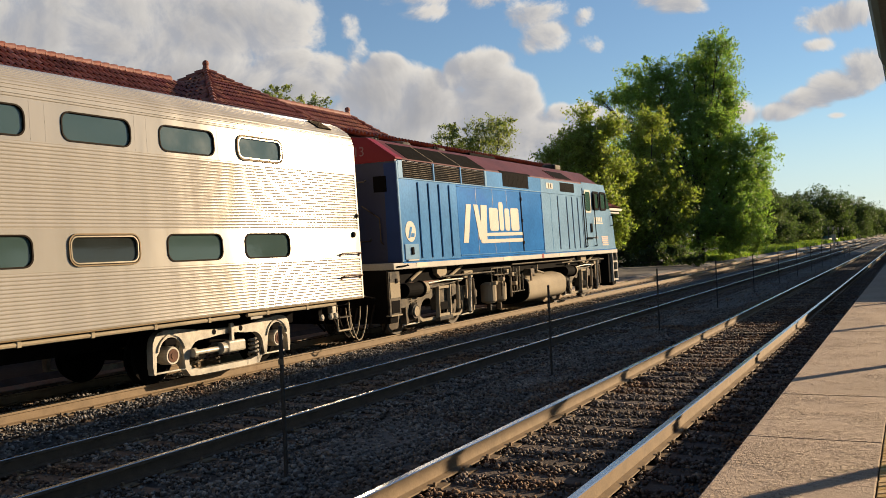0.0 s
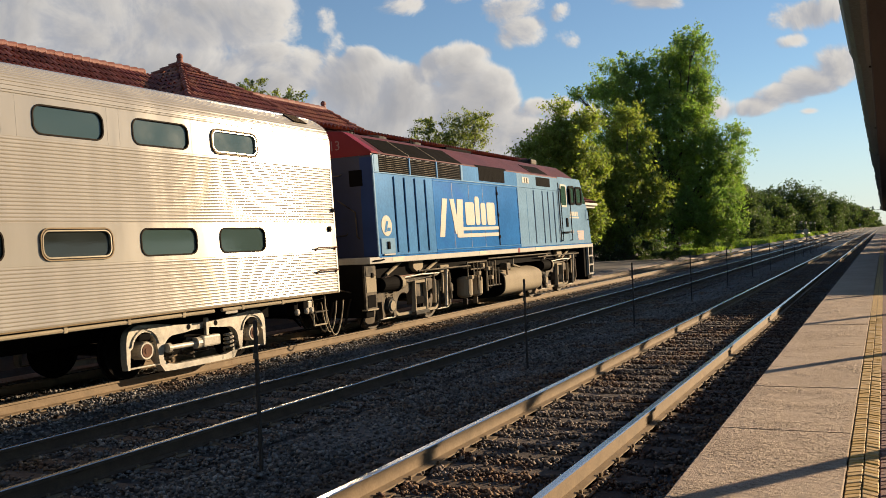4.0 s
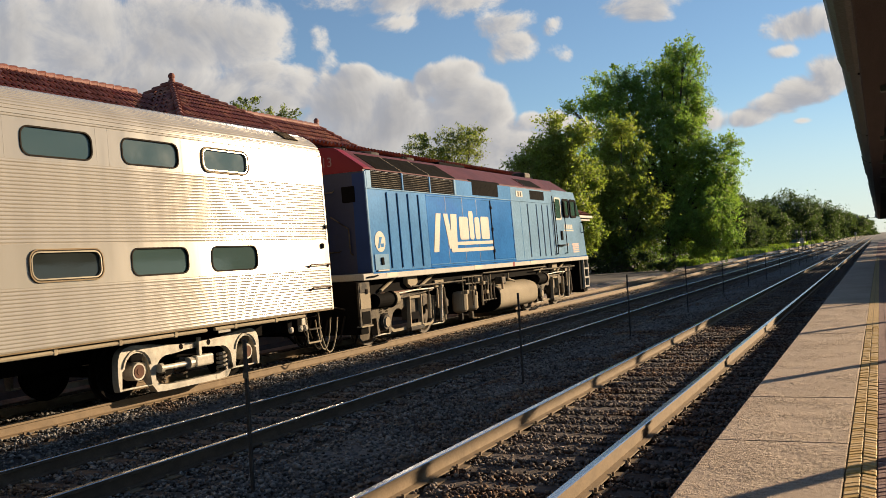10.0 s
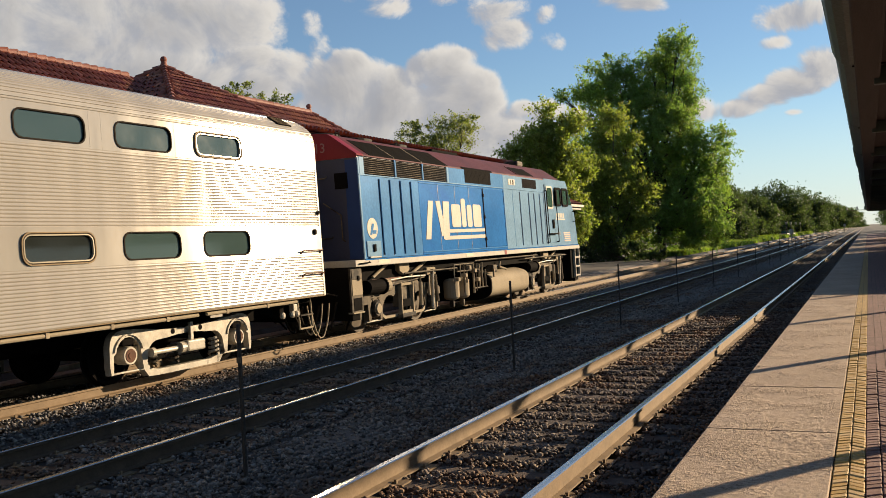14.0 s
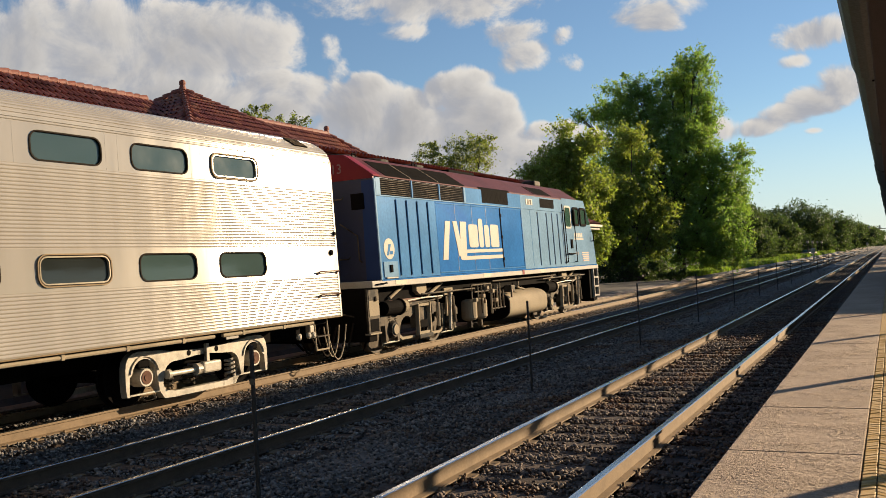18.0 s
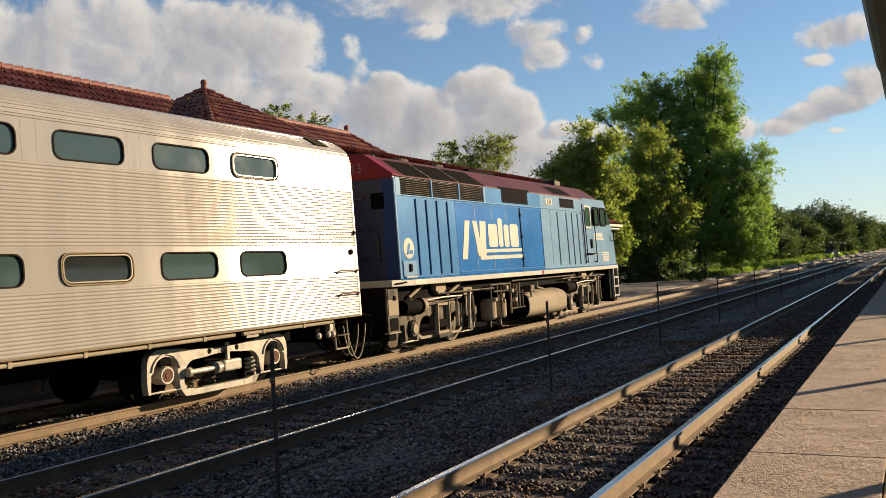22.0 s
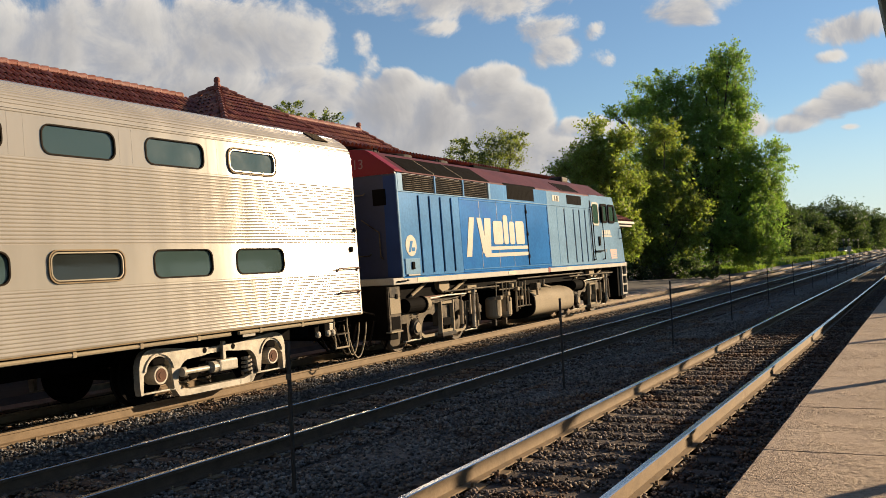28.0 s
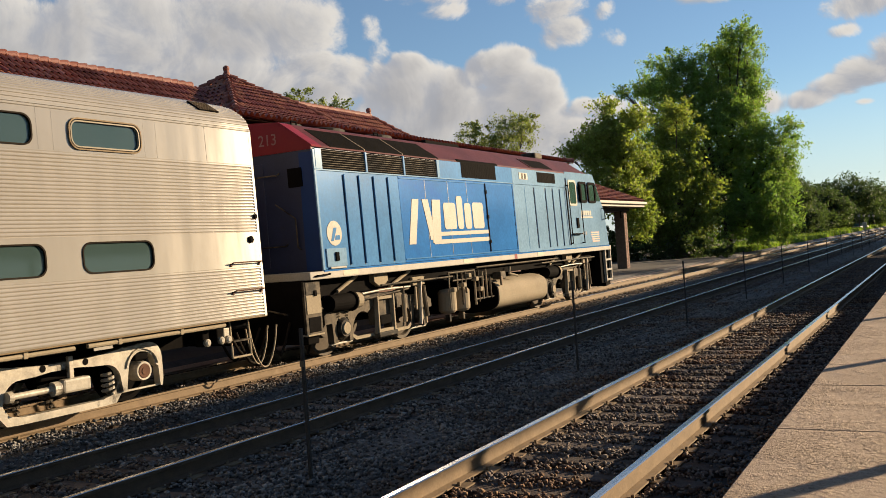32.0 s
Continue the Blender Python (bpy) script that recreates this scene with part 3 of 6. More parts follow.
def passenger_car():
    car = empty("passenger_car", pose(TRAIN_X, 14.82, 0), "double-deck corrugated stainless steel passenger car with tinted windows", "train car")
    back = -25.6
    ups = [(c - 0.575, c + 0.575, 3.445, 3.83) for c in [-2.86 - 1.69 * i for i in range(13)]][::-1]
    lows = [(c - 0.585, c + 0.585, 1.835, 2.235) for c in [-2.81 - 1.71 * i for i in range(13)]][::-1]
    for s in (1, -1):
        x = SIDE * s

        def sheet(name, pts, mat, y0=back, y1=0.0):
            bm = bmesh.new()
            strip(bm, [(px * s, pz) for px, pz in pts], y0, y1)
            if s < 0:
                bmesh.ops.reverse_faces(bm, faces=bm.faces[:])
            return part(name, bm, mat, car, "", True)

        sheet("lower_corrugated_side", [(SIDE - 0.03, 0.98)] + ribbed(0.985, 1.765, SIDE) + [(SIDE, 1.77)], STAINLESS)
        sheet("upper_corrugated_side", [(SIDE, 2.315)] + ribbed(2.32, 3.385, SIDE) + [(SIDE, 3.39)], STAINLESS)
        part("lower_window_band", band_with_windows(x, back, 0, 1.77, 2.315, lows), STAINLESS_FLAT, car)
        part("upper_window_band", band_with_windows(x, back, 0, 3.39, 3.93, ups), STAINLESS_FLAT, car)
        sheet("band_trim", [(SIDE, 3.925), (SIDE + 0.012, 3.93), (SIDE + 0.012, 3.945), (SIDE, 3.95)], STAINLESS)
        sheet("sill_rail", [(SIDE - 0.1, 0.965), (SIDE + 0.004, 0.965), (SIDE + 0.004, 0.98), (SIDE - 0.01, 0.985)], GOLD)
        if s > 0:
            for row, wins, framed in (("upper", ups, {12}), ("lower", lows, {10, 8, 6})):
                for i, (a, b, c, d) in enumerate(wins):
                    win = part("window", ring(rounded(a - 0.006, b + 0.006, c - 0.006, d + 0.006, 0.136), rounded(a + 0.014, b - 0.014, c + 0.014, d - 0.014, 0.12), "x", x - 0.03, x + 0.012), RUBBER, car, "tinted train window with rounded corners")
                    part("pane", prism(rounded(a + 0.01, b - 0.01, c + 0.01, d - 0.01, 0.12), "x", x - 0.024, x - 0.016), DARK_GLASS if i in framed and row == "lower" else GLASS, win)
                    if i in framed:
                        part("window_frame", ring(rounded(a - 0.016, b + 0.016, c - 0.016, d + 0.016, 0.145), rounded(a + 0.002, b - 0.002, c + 0.002, d - 0.002, 0.13), "x", x - 0.01, x + 0.024), GOLD, win, "brushed metal emergency window frame")
                        part("inner_frame", ring(rounded(a + 0.016, b - 0.016, c + 0.016, d - 0.016, 0.118), rounded(a + 0.034, b - 0.034, c + 0.034, d - 0.034, 0.1), "x", x - 0.02, x + 0.018), BRIGHT_TRIM, win, "bright inner window frame")
    # roof with fluted shoulders
    half = [(1.578, 3.95), (1.567, 4.03), (1.53, 4.11), (1.465, 4.185), (1.37, 4.26), (1.23, 4.345), (1.05, 4.415), (0.85, 4.465), (0.6, 4.53), (0.3, 4.60), (0, 4.63)]
    pts, groove, pitch = [], 0.012, 0.062
    run = [0.0]
    for (xa, za), (xb, zb) in zip(half, half[1:]):
        run.append(run[-1] + math.hypot(xb - xa, zb - za))

    def on_roof(d, inset):
        px, pz = np.interp(d, run, [p[0] for p in half]), np.interp(d, run, [p[1] for p in half])
        qx, qz = np.interp(d + 0.02, run, [p[0] for p in half]), np.interp(d + 0.02, run, [p[1] for p in half])
        n = Vector((qz - pz, px - qx)).normalized() * inset
        return float(px - n.x), float(pz - n.y)

    for i in range(14):
        d = i * pitch
        pts += [on_roof(d + 0.004, groove), on_roof(d + 0.016, groove), on_roof(d + 0.02, 0), on_roof(d + pitch * 0.66, -0.003), on_roof(d + pitch, 0)]
    pts += [p for p, d in zip(half, run) if d > 14 * pitch + 0.03]
    bm = bmesh.new()
    strip(bm, pts + [(-px, pz) for px, pz in reversed(pts[:-1])], back, 0.0)
    part("roof", bm, STAINLESS, car)
    # roof vent grille in the shoulder near the end
    vent = part("roof_vent", box(-0.15, 0.15, -0.21, 0.21, -0.01, 0.014, 0.004), BLACK, car, "small dark louvred vent")
    vent.matrix_basis = pose(1.335, -0.74, 4.287, 0, 33, 0)
    slats = bmesh.new()
    for i in range(9):
        add_box(slats, -0.145, 0.145, -0.2 + i * 0.045, -0.185 + i * 0.045, 0.008, 0.02)
    part("louvre", slats, GOLD, vent)
    # closed end with its posts
    end = [(px - 0.02, pz) for px, pz in half]
    outline = [(1.56, 0.98)] + end + [(-px, pz) for px, pz in reversed(end[:-1])] + [(-1.56, 0.98)]
    part("end_wall", prism(outline, "y", -0.09, -0.05), STAINLESS_FLAT, car)
    part("back_wall", prism(outline, "y", back + 0.02, back + 0.06), STAINLESS_FLAT, car)
    for s in (1, -1):
        part("corner_post", box(min(1.5 * s, 1.582 * s), max(1.5 * s, 1.582 * s), -0.05, 0.02, 0.97, 3.96, 0.012), STAINLESS_FLAT, car)
    part("diaphragm", box(-0.5, 0.5, -0.05, 0.55, 1.05, 3.2, 0.03), RUBBER, car, "black rubber gangway diaphragm")
    part("floor", box(-1.5, 1.5, back + 0.05, -0.06, 1.0, 1.1), BLACK, car)
    part("upper_deck", box(-1.5, 1.5, back + 0.05, -0.06, 2.7, 2.78), GREASE, car)
    part("inner_wall", box(-0.02, 0.02, back + 0.05, -0.06, 1.1, 4.5), GREASE, car)
    # seams of the window bands
    for y in [-2.05 - 1.69 * i for i in range(6)]:
        part("panel_seam", box(SIDE - 0.002, SIDE + 0.0012, y - 0.16, y - 0.148, 3.40, 3.92), STAINLESS_FLAT, car)
        part("panel_seam", box(SIDE - 0.002, SIDE + 0.0012, y + 0.06, y + 0.07, 3.40, 3.92), STAINLESS_FLAT, car)
    part("panel_seam", box(SIDE - 0.002, SIDE + 0.003, -1.02, -1.005, 3.40, 3.92), STAINLESS_FLAT, car)
    # grab irons, lamp, marks near the end
    for z in (1.85, 1.42):
        iron = part("grab_iron", tube([(SIDE, -0.72, z - 0.03), (SIDE + 0.07, -0.72, z), (SIDE + 0.07, -0.08, z), (SIDE, -0.08, z - 0.03)], 0.011), RUST, car, "bent steel grab iron")
        for y in (-0.72, -0.08):
            part("bracket", box(SIDE - 0.005, SIDE + 0.018, y - 0.022, y + 0.022, z - 0.06, z - 0.01, 0.006), RUST, iron)
    part("marker_lamp", lathe([(SIDE - 0.01, 0.055), (SIDE + 0.025, 0.055), (SIDE + 0.04, 0.03)], 0, 0, 14), BLACK, car, "round dark marker lamp").matrix_basis = pose(0, -0.22, 2.2)
    part("latch", box(SIDE, SIDE + 0.03, -0.1, -0.03, 2.53, 2.6, 0.008), BLACK, car)
    # pipes and boxes under the body
    for y0, y1, z in ((-9.2, -3.6, 0.915), (-3.4, -0.9, 0.915)):
        pipe = part("conduit", tube([(1.52, y0, z), (1.52, y1, z)], 0.032), TANK, car)
        n = int((y1 - y0) / 1.1)
        for i in range(n):
            y = y0 + 0.5 + i * 1.1
            part("clamp", box(1.48, 1.556, y - 0.03, y + 0.03, z - 0.037, z + 0.05, 0.006), TANK, pipe)
    part("notice_plate", box(1.50, 1.515, -3.3, -3.0, 0.84, 0.93, 0.003), WHITE, car, "small white stencilled plate")
    # Underframe, sill and boxes near-black: the shade below the car is in their colour.
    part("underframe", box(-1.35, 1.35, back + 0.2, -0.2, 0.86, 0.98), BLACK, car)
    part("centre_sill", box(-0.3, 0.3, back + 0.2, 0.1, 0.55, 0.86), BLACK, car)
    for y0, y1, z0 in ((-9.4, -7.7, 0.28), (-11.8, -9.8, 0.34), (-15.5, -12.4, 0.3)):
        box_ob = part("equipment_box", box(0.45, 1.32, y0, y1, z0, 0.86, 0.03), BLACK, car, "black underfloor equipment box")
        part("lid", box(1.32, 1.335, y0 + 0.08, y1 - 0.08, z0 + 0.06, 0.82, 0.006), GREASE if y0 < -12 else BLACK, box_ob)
    # corner steps, air hose, cut-out cocks
    step = part("corner_step", tube([(1.35, -0.62, 0.95), (1.38, -0.62, 0.38), (1.38, -0.2, 0.38), (1.35, -0.2, 0.95)], 0.018), TANK, car, "hanging steel corner step")
    part("tread", box(1.28, 1.42, -0.62, -0.2, 0.62, 0.645, 0.005), GREASE, step)
    for dx, sag in ((1.0, 0.55), (0.85, 0.42), (0.6, 0.5)):
        pts = [(dx, -0.1 + 0.75 * t, 0.72 - sag * math.sin(math.pi * t)) for t in [i / 8 for i in range(9)]]
        part("air_hose", tube(pts, 0.022), RUBBER, car, "black rubber brake hose looped below the coupling")
    for dx, sag, y1 in ((1.22, 0.60, 0.42), (1.3, 0.66, 0.55)):
        pts = [(dx, -0.12 + (y1 + 0.12) * t, 0.78 - sag * math.sin(math.pi * t) ** 0.7) for t in [i / 12 for i in range(13)]]
        part("jumper_cable", tube(pts, 0.014, 6), TANK, car, "grey jumper cable looped below the coupling")
    for y in (-1.15, -0.85, -0.7):
        cock = part("brake_valve", box(1.2, 1.36, y - 0.07, y + 0.07, 0.62, 0.86, 0.02), CAST if y > -0.8 else BLACK, car)
        part("valve_bowl", lathe([(1.36, 0.06), (1.4, 0.06), (1.42, 0.03)], 0, 0, 12), CAST, cock).matrix_basis = pose(0, y, 0.68)
    coupler = part("coupler", box(-0.14, 0.14, 0.1, 0.8, 0.68, 0.92, 0.04), GREASE, car, "knuckle coupler head")
    part("shank", box(-0.08, 0.08, -0.3, 0.2, 0.74, 0.88, 0.02), GREASE, coupler)
    taper(car)
    car_truck(car, -3.51)
    car_truck(car, -21.6)
    return car


def arc(cx, cy, r, a0, a1, n=8):
    return [(cx + r * math.cos(radians(a0 + (a1 - a0) * i / n)), cy + r * math.sin(radians(a0 + (a1 - a0) * i / n))) for i in range(n + 1)]


def car_truck(car, yc):
    """A cast truck: side frames with arched pedestals, sunk equalizer beams, coil springs, dampers and roller bearings."""
    half, az = 1.26, 0.43
    bolster = part("truck_bolster", box(-1.0, 1.0, yc - 0.3, yc + 0.3, 0.5, 0.8, 0.03), BLACK, car, "cast steel passenger truck")
    for s in (1, -1):
        xo, xi = 1.20 * s, 1.08 * s
        lo, hi = min(xi, xo), max(xi, xo)
        left = [(-half - 0.35, 0.18), (-half - 0.31, 0.18), (-half - 0.29, 0.46)] + arc(-half, 0.46, 0.245, 172, 8, 10) + [(-half + 0.29, 0.2), (-half + 0.35, 0.2)] + arc(-half + 0.62, 0.36, 0.24, 180, 100, 5)
        lower = left + [(-0.42, 0.61), (-0.2, 0.635), (0.2, 0.635), (0.42, 0.61)] + [(-y, z) for y, z in reversed(left)]
        crown = [(half + 0.37 * math.cos(radians(a)) ** 0.6, 0.44 + 0.38 * math.sin(radians(a)) ** 0.6) for a in range(0, 90, 11)] + [(half - 0.35, 0.79), (0.62, 0.75), (0.3, 0.73)]
        top = lower + [(half + 0.37, 0.3)] + crown + [(-y, z) for y, z in reversed(crown)] + [(-half - 0.37, 0.3)]
        frame_ob = part("side_frame", prism([(yc + y, z) for y, z in top], "x", lo, hi), CAST, bolster, "pale dusty cast side frame with arched ends")
        beam = [(-half + 0.30, 0.42), (-half + 0.38, 0.22), (-0.78, 0.06), (-0.6, 0.02), (0.6, 0.02), (0.78, 0.06), (half - 0.38, 0.22), (half - 0.30, 0.42), (half - 0.20, 0.42), (half - 0.28, 0.14), (0.82, -0.06 + 0.0), (0.62, -0.1), (-0.62, -0.1), (-0.82, -0.06), (-half + 0.28, 0.14), (-half + 0.20, 0.42)]
        beam = [(y, max(z + 0.12, 0.05)) for y, z in beam]
        part("equalizer_beam", prism([(yc + y, z) for y, z in beam], "x", min(1.03 * s, 1.15 * s), max(1.03 * s, 1.15 * s)), CAST, bolster)
        for y in (-0.32, 0.32):
            part("frame_hole", lathe([(1.195, 0.045), (1.204, 0.045), (1.204, 0.01)], 0, 0, 12), BLACK, bolster).matrix_basis = pose(0, yc + y, 0.69) @ Matrix.Diagonal((s, 1, 1, 1))
        for y in (-half, half):
            rim = [(yc + y + 0.285 * math.cos(radians(a)), 0.46 + 0.285 * math.sin(radians(a))) for a in range(10, 171, 16)]
            part("pedestal_rim", tube([(1.205 * s, p, q) for p, q in rim], 0.02, 6), CAST, bolster)
            bearing = part("bearing", lathe([(1.02, 0.14), (1.20, 0.14), (1.235, 0.13), (1.235, 0.105)], 0, 0, 20), CAST, bolster, "round roller bearing housing")
            bearing.matrix_basis = pose(0, yc + y, az) @ Matrix.Diagonal((s, 1, 1, 1))
            cap = part("bearing_cap", lathe([(1.22, 0.108), (1.242, 0.1), (1.242, 0.05), (1.25, 0.05), (1.25, 0.02)], 0, 0, 16), RUST, bearing, "rust-brown bearing cap")
            part("pedestal_cap", box(min(1.0 * s, 1.2 * s), max(1.0 * s, 1.2 * s), yc + y - 0.12, yc + y + 0.12, az + 0.15, az + 0.25, 0.02), BLACK, bolster)
            part("pedestal_tie", box(min(1.1 * s, 1.16 * s), max(1.1 * s, 1.16 * s), yc + y - 0.36, yc + y + 0.36, 0.175, 0.2, 0.006), CAST, bolster)
        for y in (-0.72, 0.72, -0.25):
            bm = bmesh.new()
            turns = 4
            pts = [(1.12 * s + 0.075 * math.cos(a), yc + y + 0.075 * math.sin(a), 0.2 + 0.28 * a / (2 * math.pi * turns)) for a in [2 * math.pi * turns * i / 40 for i in range(41)]]
            for a, b in zip(pts, pts[1:]):
                add_tube(bm, a, b, 0.02, sides=6)
            part("coil_spring", bm, GREASE if y != 0.72 else CAST, bolster)
        damper = part("damper", lathe([(0, 0.0), (0.0, 0.07), (0.06, 0.075), (0.06, 0.04), (0.62, 0.04), (0.62, 0.09), (0.72, 0.09), (0.72, 0.05), (0.78, 0.03)], 0, 0, 14), CAST, bolster, "horizontal hydraulic damper")
        damper.matrix_basis = pose(1.24 * s, yc - 0.86, 0.42, 0, 0, 90)
        part("anchor_bracket", box(min(1.18 * s, 1.32 * s), max(1.18 * s, 1.32 * s), yc - 0.12, yc + 0.3, 0.34, 0.52, 0.03), CAST, bolster)
        part("hanger", box(min(1.2 * s, 1.26 * s), max(1.2 * s, 1.26 * s), yc + 0.02, yc + 0.09, 0.5, 0.8, 0.01), CAST, bolster)
    # Near-black wheels: brake dust plus shade behind the side frames, put into the colour.
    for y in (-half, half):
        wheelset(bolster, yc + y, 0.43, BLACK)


def prism_part(name, outline, axis, a, b, mat, parent, label=""):
    return part(name, prism(outline, axis, a, b), mat, parent, label)


def locomotive():
    loco = empty("locomotive", pose(TRAIN_X, 16.42, 0), "blue diesel passenger locomotive with red roof and faded paint", "locomotive")
    S = SIDE

    def side_box(name, y0, y1, z0, z1, out, mat, label="", bevel=0.006, parent=None, depth=0.03):
        return part(name, box(S - depth, S + out, y0, y1, z0, z1, bevel), mat, parent or loco, label)

    # hood in three colours
    body = part("hood", box(-S + 0.03, S - 0.03, 0.03, 12.6, 1.6, 3.8), NAVY, loco, "dark blue hood core")
    side_box("rear_side_panel", 0.0, 2.76, 1.62, 3.40, 0.0, FADED)
    side_box("middle_side_panel", 2.762, 8.30, 1.62, 3.40, 0.0, BLUE)
    side_box("front_side_panel", 8.302, 12.0, 1.62, 3.40, 0.0, PALE)
    side_box("upper_band", 4.45, 8.30, 3.402, 3.80, 0.004, FADED)
    side_box("upper_band", 8.302, 12.3, 3.402, 3.80, 0.004, PALE)
    part("off_side_panel", box(-S, -S + 0.02, 0.0, 12.6, 1.62, 3.8), BLUE, loco)
    side_box("drip_rail", 0.0, 12.0, 3.385, 3.412, 0.016, PALE)
    # ribs and joints of the side doors
    for y in (0.85, 1.33, 1.83, 2.34):
        rib = part("door_post", box(S, S + 0.03, y, y + 0.045, 1.68, 3.34, 0.01), FADED, loco)
        part("shadow_gap", box(S + 0.001, S + 0.006, y - 0.02, y - 0.003, 1.66, 3.33), NAVY, rib)
    for y in (10.39, 10.9, 11.43, 9.6):
        part("door_post", box(S, S + 0.025, y, y + 0.05, 1.70, 3.33, 0.01), PALE, loco)
        part("shadow_gap", box(S + 0.001, S + 0.006, y - 0.022, y - 0.003, 1.70, 3.33), NAVY, loco)
    for y in (3.8, 4.8, 5.7, 9.0):
        part("panel_joint", box(S, S + 0.004, y, y + 0.012, 1.69, 3.36), NAVY if y < 8 else FADED, loco)
    part("panel_top_edge", box(S, S + 0.012, 2.78, 8.28, 3.33, 3.35, 0.003), FADED, loco)
    part("panel_bottom_edge", box(S, S + 0.012, 2.78, 8.28, 1.675, 1.70, 0.003), FADED, loco)
    door = part("engine_door", box(S, S + 0.012, 6.70, 8.2, 1.72, 3.34, 0.006), BLUE, loco, "deep blue hinged engine room door")
    part("shadow_gap", box(S + 0.002, S + 0.016, 6.655, 6.69, 1.71, 3.35), BLACK, door)
    part("shadow_gap", box(S + 0.002, S + 0.014, 8.205, 8.225, 1.71, 3.35), BLACK, door)
    for z in (1.9, 2.5, 3.1):
        part("hinge", box(S + 0.005, S + 0.03, 6.64, 6.72, z, z + 0.09, 0.006), BLACK, door)
    # rear corner trim and jack box
    part("corner_trim", box(S - 0.03, S + 0.012, -0.01, 0.05, 1.6, 3.76, 0.008), PALE, loco)
    jack = side_box("receptacle_panel", 0.12, 0.72, 1.66, 1.99, 0.02, PALE)
    part("receptacle", box(S + 0.02, S + 0.05, 0.36, 0.46, 1.76, 1.92, 0.01), BLACK, jack)
    part("latch", box(S + 0.02, S + 0.04, 0.18, 0.66, 1.625, 1.66, 0.008), WHITE, jack)
    # radiator intake: dark bay behind slats
    bay = side_box("radiator_bay", 0.26, 4.40, 3.415, 3.78, -0.012, BLACK, "black radiator intake with horizontal slats")
    for i in range(8):
        z = 3.44 + i * 0.043
        part("slat", box(S - 0.012, S + 0.008, 0.26, 4.40, z, z + 0.008), GREASE, bay)
    for y in (1.62, 3.0):
        part("post", box(S - 0.01, S + 0.02, y, y + 0.06, 3.41, 3.80, 0.006), FADED, bay)
    side_box("corner_grille_frame", 0.06, 0.25, 3.41, 3.78, 0.01, PALE)
    side_box("corner_grille_frame", 4.41, 4.52, 3.41, 3.80, 0.012, PALE)
    # square intakes
    for y0, y1, z0, z1 in ((5.53, 7.34, 3.45, 3.82), (9.9, 11.2, 3.475, 3.76)):
        v = side_box("air_intake", y0, y1, z0, z1, 0.008, BLACK, "black square air intake")
        n = int((y1 - y0) / 0.09)
        for i in range(n):
            part("bar", box(S + 0.006, S + 0.0095, y0 + 0.04 + i * 0.09, y0 + 0.055 + i * 0.09, z0 + 0.02, z1 - 0.02), BLACK, v)
    num = side_box("number_box", 8.72, 9.27, 3.52, 3.70, 0.012, WHITE, "pale number board with dark marks")
    for y in (8.86, 9.05):
        part("mark", box(S + 0.012, S + 0.016, y, y + 0.1, 3.54, 3.68), GREASE, num)
    # roof: sloped shoulders and crown
    sh = [(S, 3.80), (S - 0.02, 3.84), (0.93, 4.28), (0.86, 4.31), (0.0, 4.38), (-0.86, 4.31), (-0.93, 4.28), (-S + 0.02, 3.84), (-S, 3.80)]
    roof = prism_part("roof", sh, "y", 0.0, 13.9, RED, loco, "weathered red roof with sloped shoulders")
    part("rear_roof_edge", prism([(x * 1.004, z + 0.006) for x, z in sh], "y", -0.005, 0.28), BRIGHT_RED, loco, "bright red roof edge")

    def shoulder(name, y0, y1, t0, t1, mat, lift=0.008, label="", parent=None):
        """A plate on the sloped roof shoulder; t runs from the gutter (0) to the crown (1)."""
        a, b = Vector((S - 0.02, 0, 3.84)), Vector((0.93, 0, 4.28))
        n = Vector((0.44, 0, 0.63)).normalized() * lift
        p, q = a.lerp(b, t0), a.lerp(b, t1)
        k = Vector((0, 0, -0.05))
        return part(name, prism([(v.x, v.z) for v in (p + k, p + n, q + n, q + k)], "y", y0, y1), mat, parent or loco, label)

    sc = shoulder("radiator_screen", 0.55, 4.55, 0.0, 0.86, BLACK, 0.01, "black radiator screen on the roof shoulder")
    for y in (1.66, 3.04):
        shoulder("strap", y, y + 0.025, 0.0, 0.88, TANK, 0.02, "", sc)
    for i in range(12):
        shoulder("wire", 0.56, 4.54, 0.04 + i * 0.068, 0.05 + i * 0.068, BLACK, 0.016, "", sc)
    sv = shoulder("roof_vent", 9.75, 11.3, 0.12, 0.7, BLACK, 0.012, "dark sloped roof vent")
    shoulder("rim", 9.72, 9.76, 0.1, 0.72, RED, 0.02, "", sv)
    shoulder("intake_hood", 5.4, 7.5, -0.02, 0.06, BLACK, 0.014)
    for y, r in ((2.2, 0.55), (4.0, 0.55), (0.95, 0.45)):
        fan = part("radiator_fan", lathe([(4.36, r), (4.42, r), (4.44, r - 0.05), (4.44, 0.1)], 0, 0, 20), GREASE, loco, "round roof fan housing")
        fan.matrix_basis = Matrix.Translation((0, y, 0)) @ Matrix(((0, 0, -1, 0), (0, 1, 0, 0), (1, 0, 0, 0), (0, 0, 0, 1)))
        cage = bmesh.new()
        for k in range(5):
            d = -r + 0.1 + k * (2 * r - 0.2) / 4
            add_tube(cage, (d, y - r * 0.7, 4.48), (d, y + r * 0.7, 4.48), 0.012, sides=5)
        part("guard", cage, BLACK, fan)
    part("exhaust_silencer", box(-0.45, 0.45, 5.9, 7.6, 4.36, 4.48, 0.03), BLACK, loco, "black exhaust silencer")
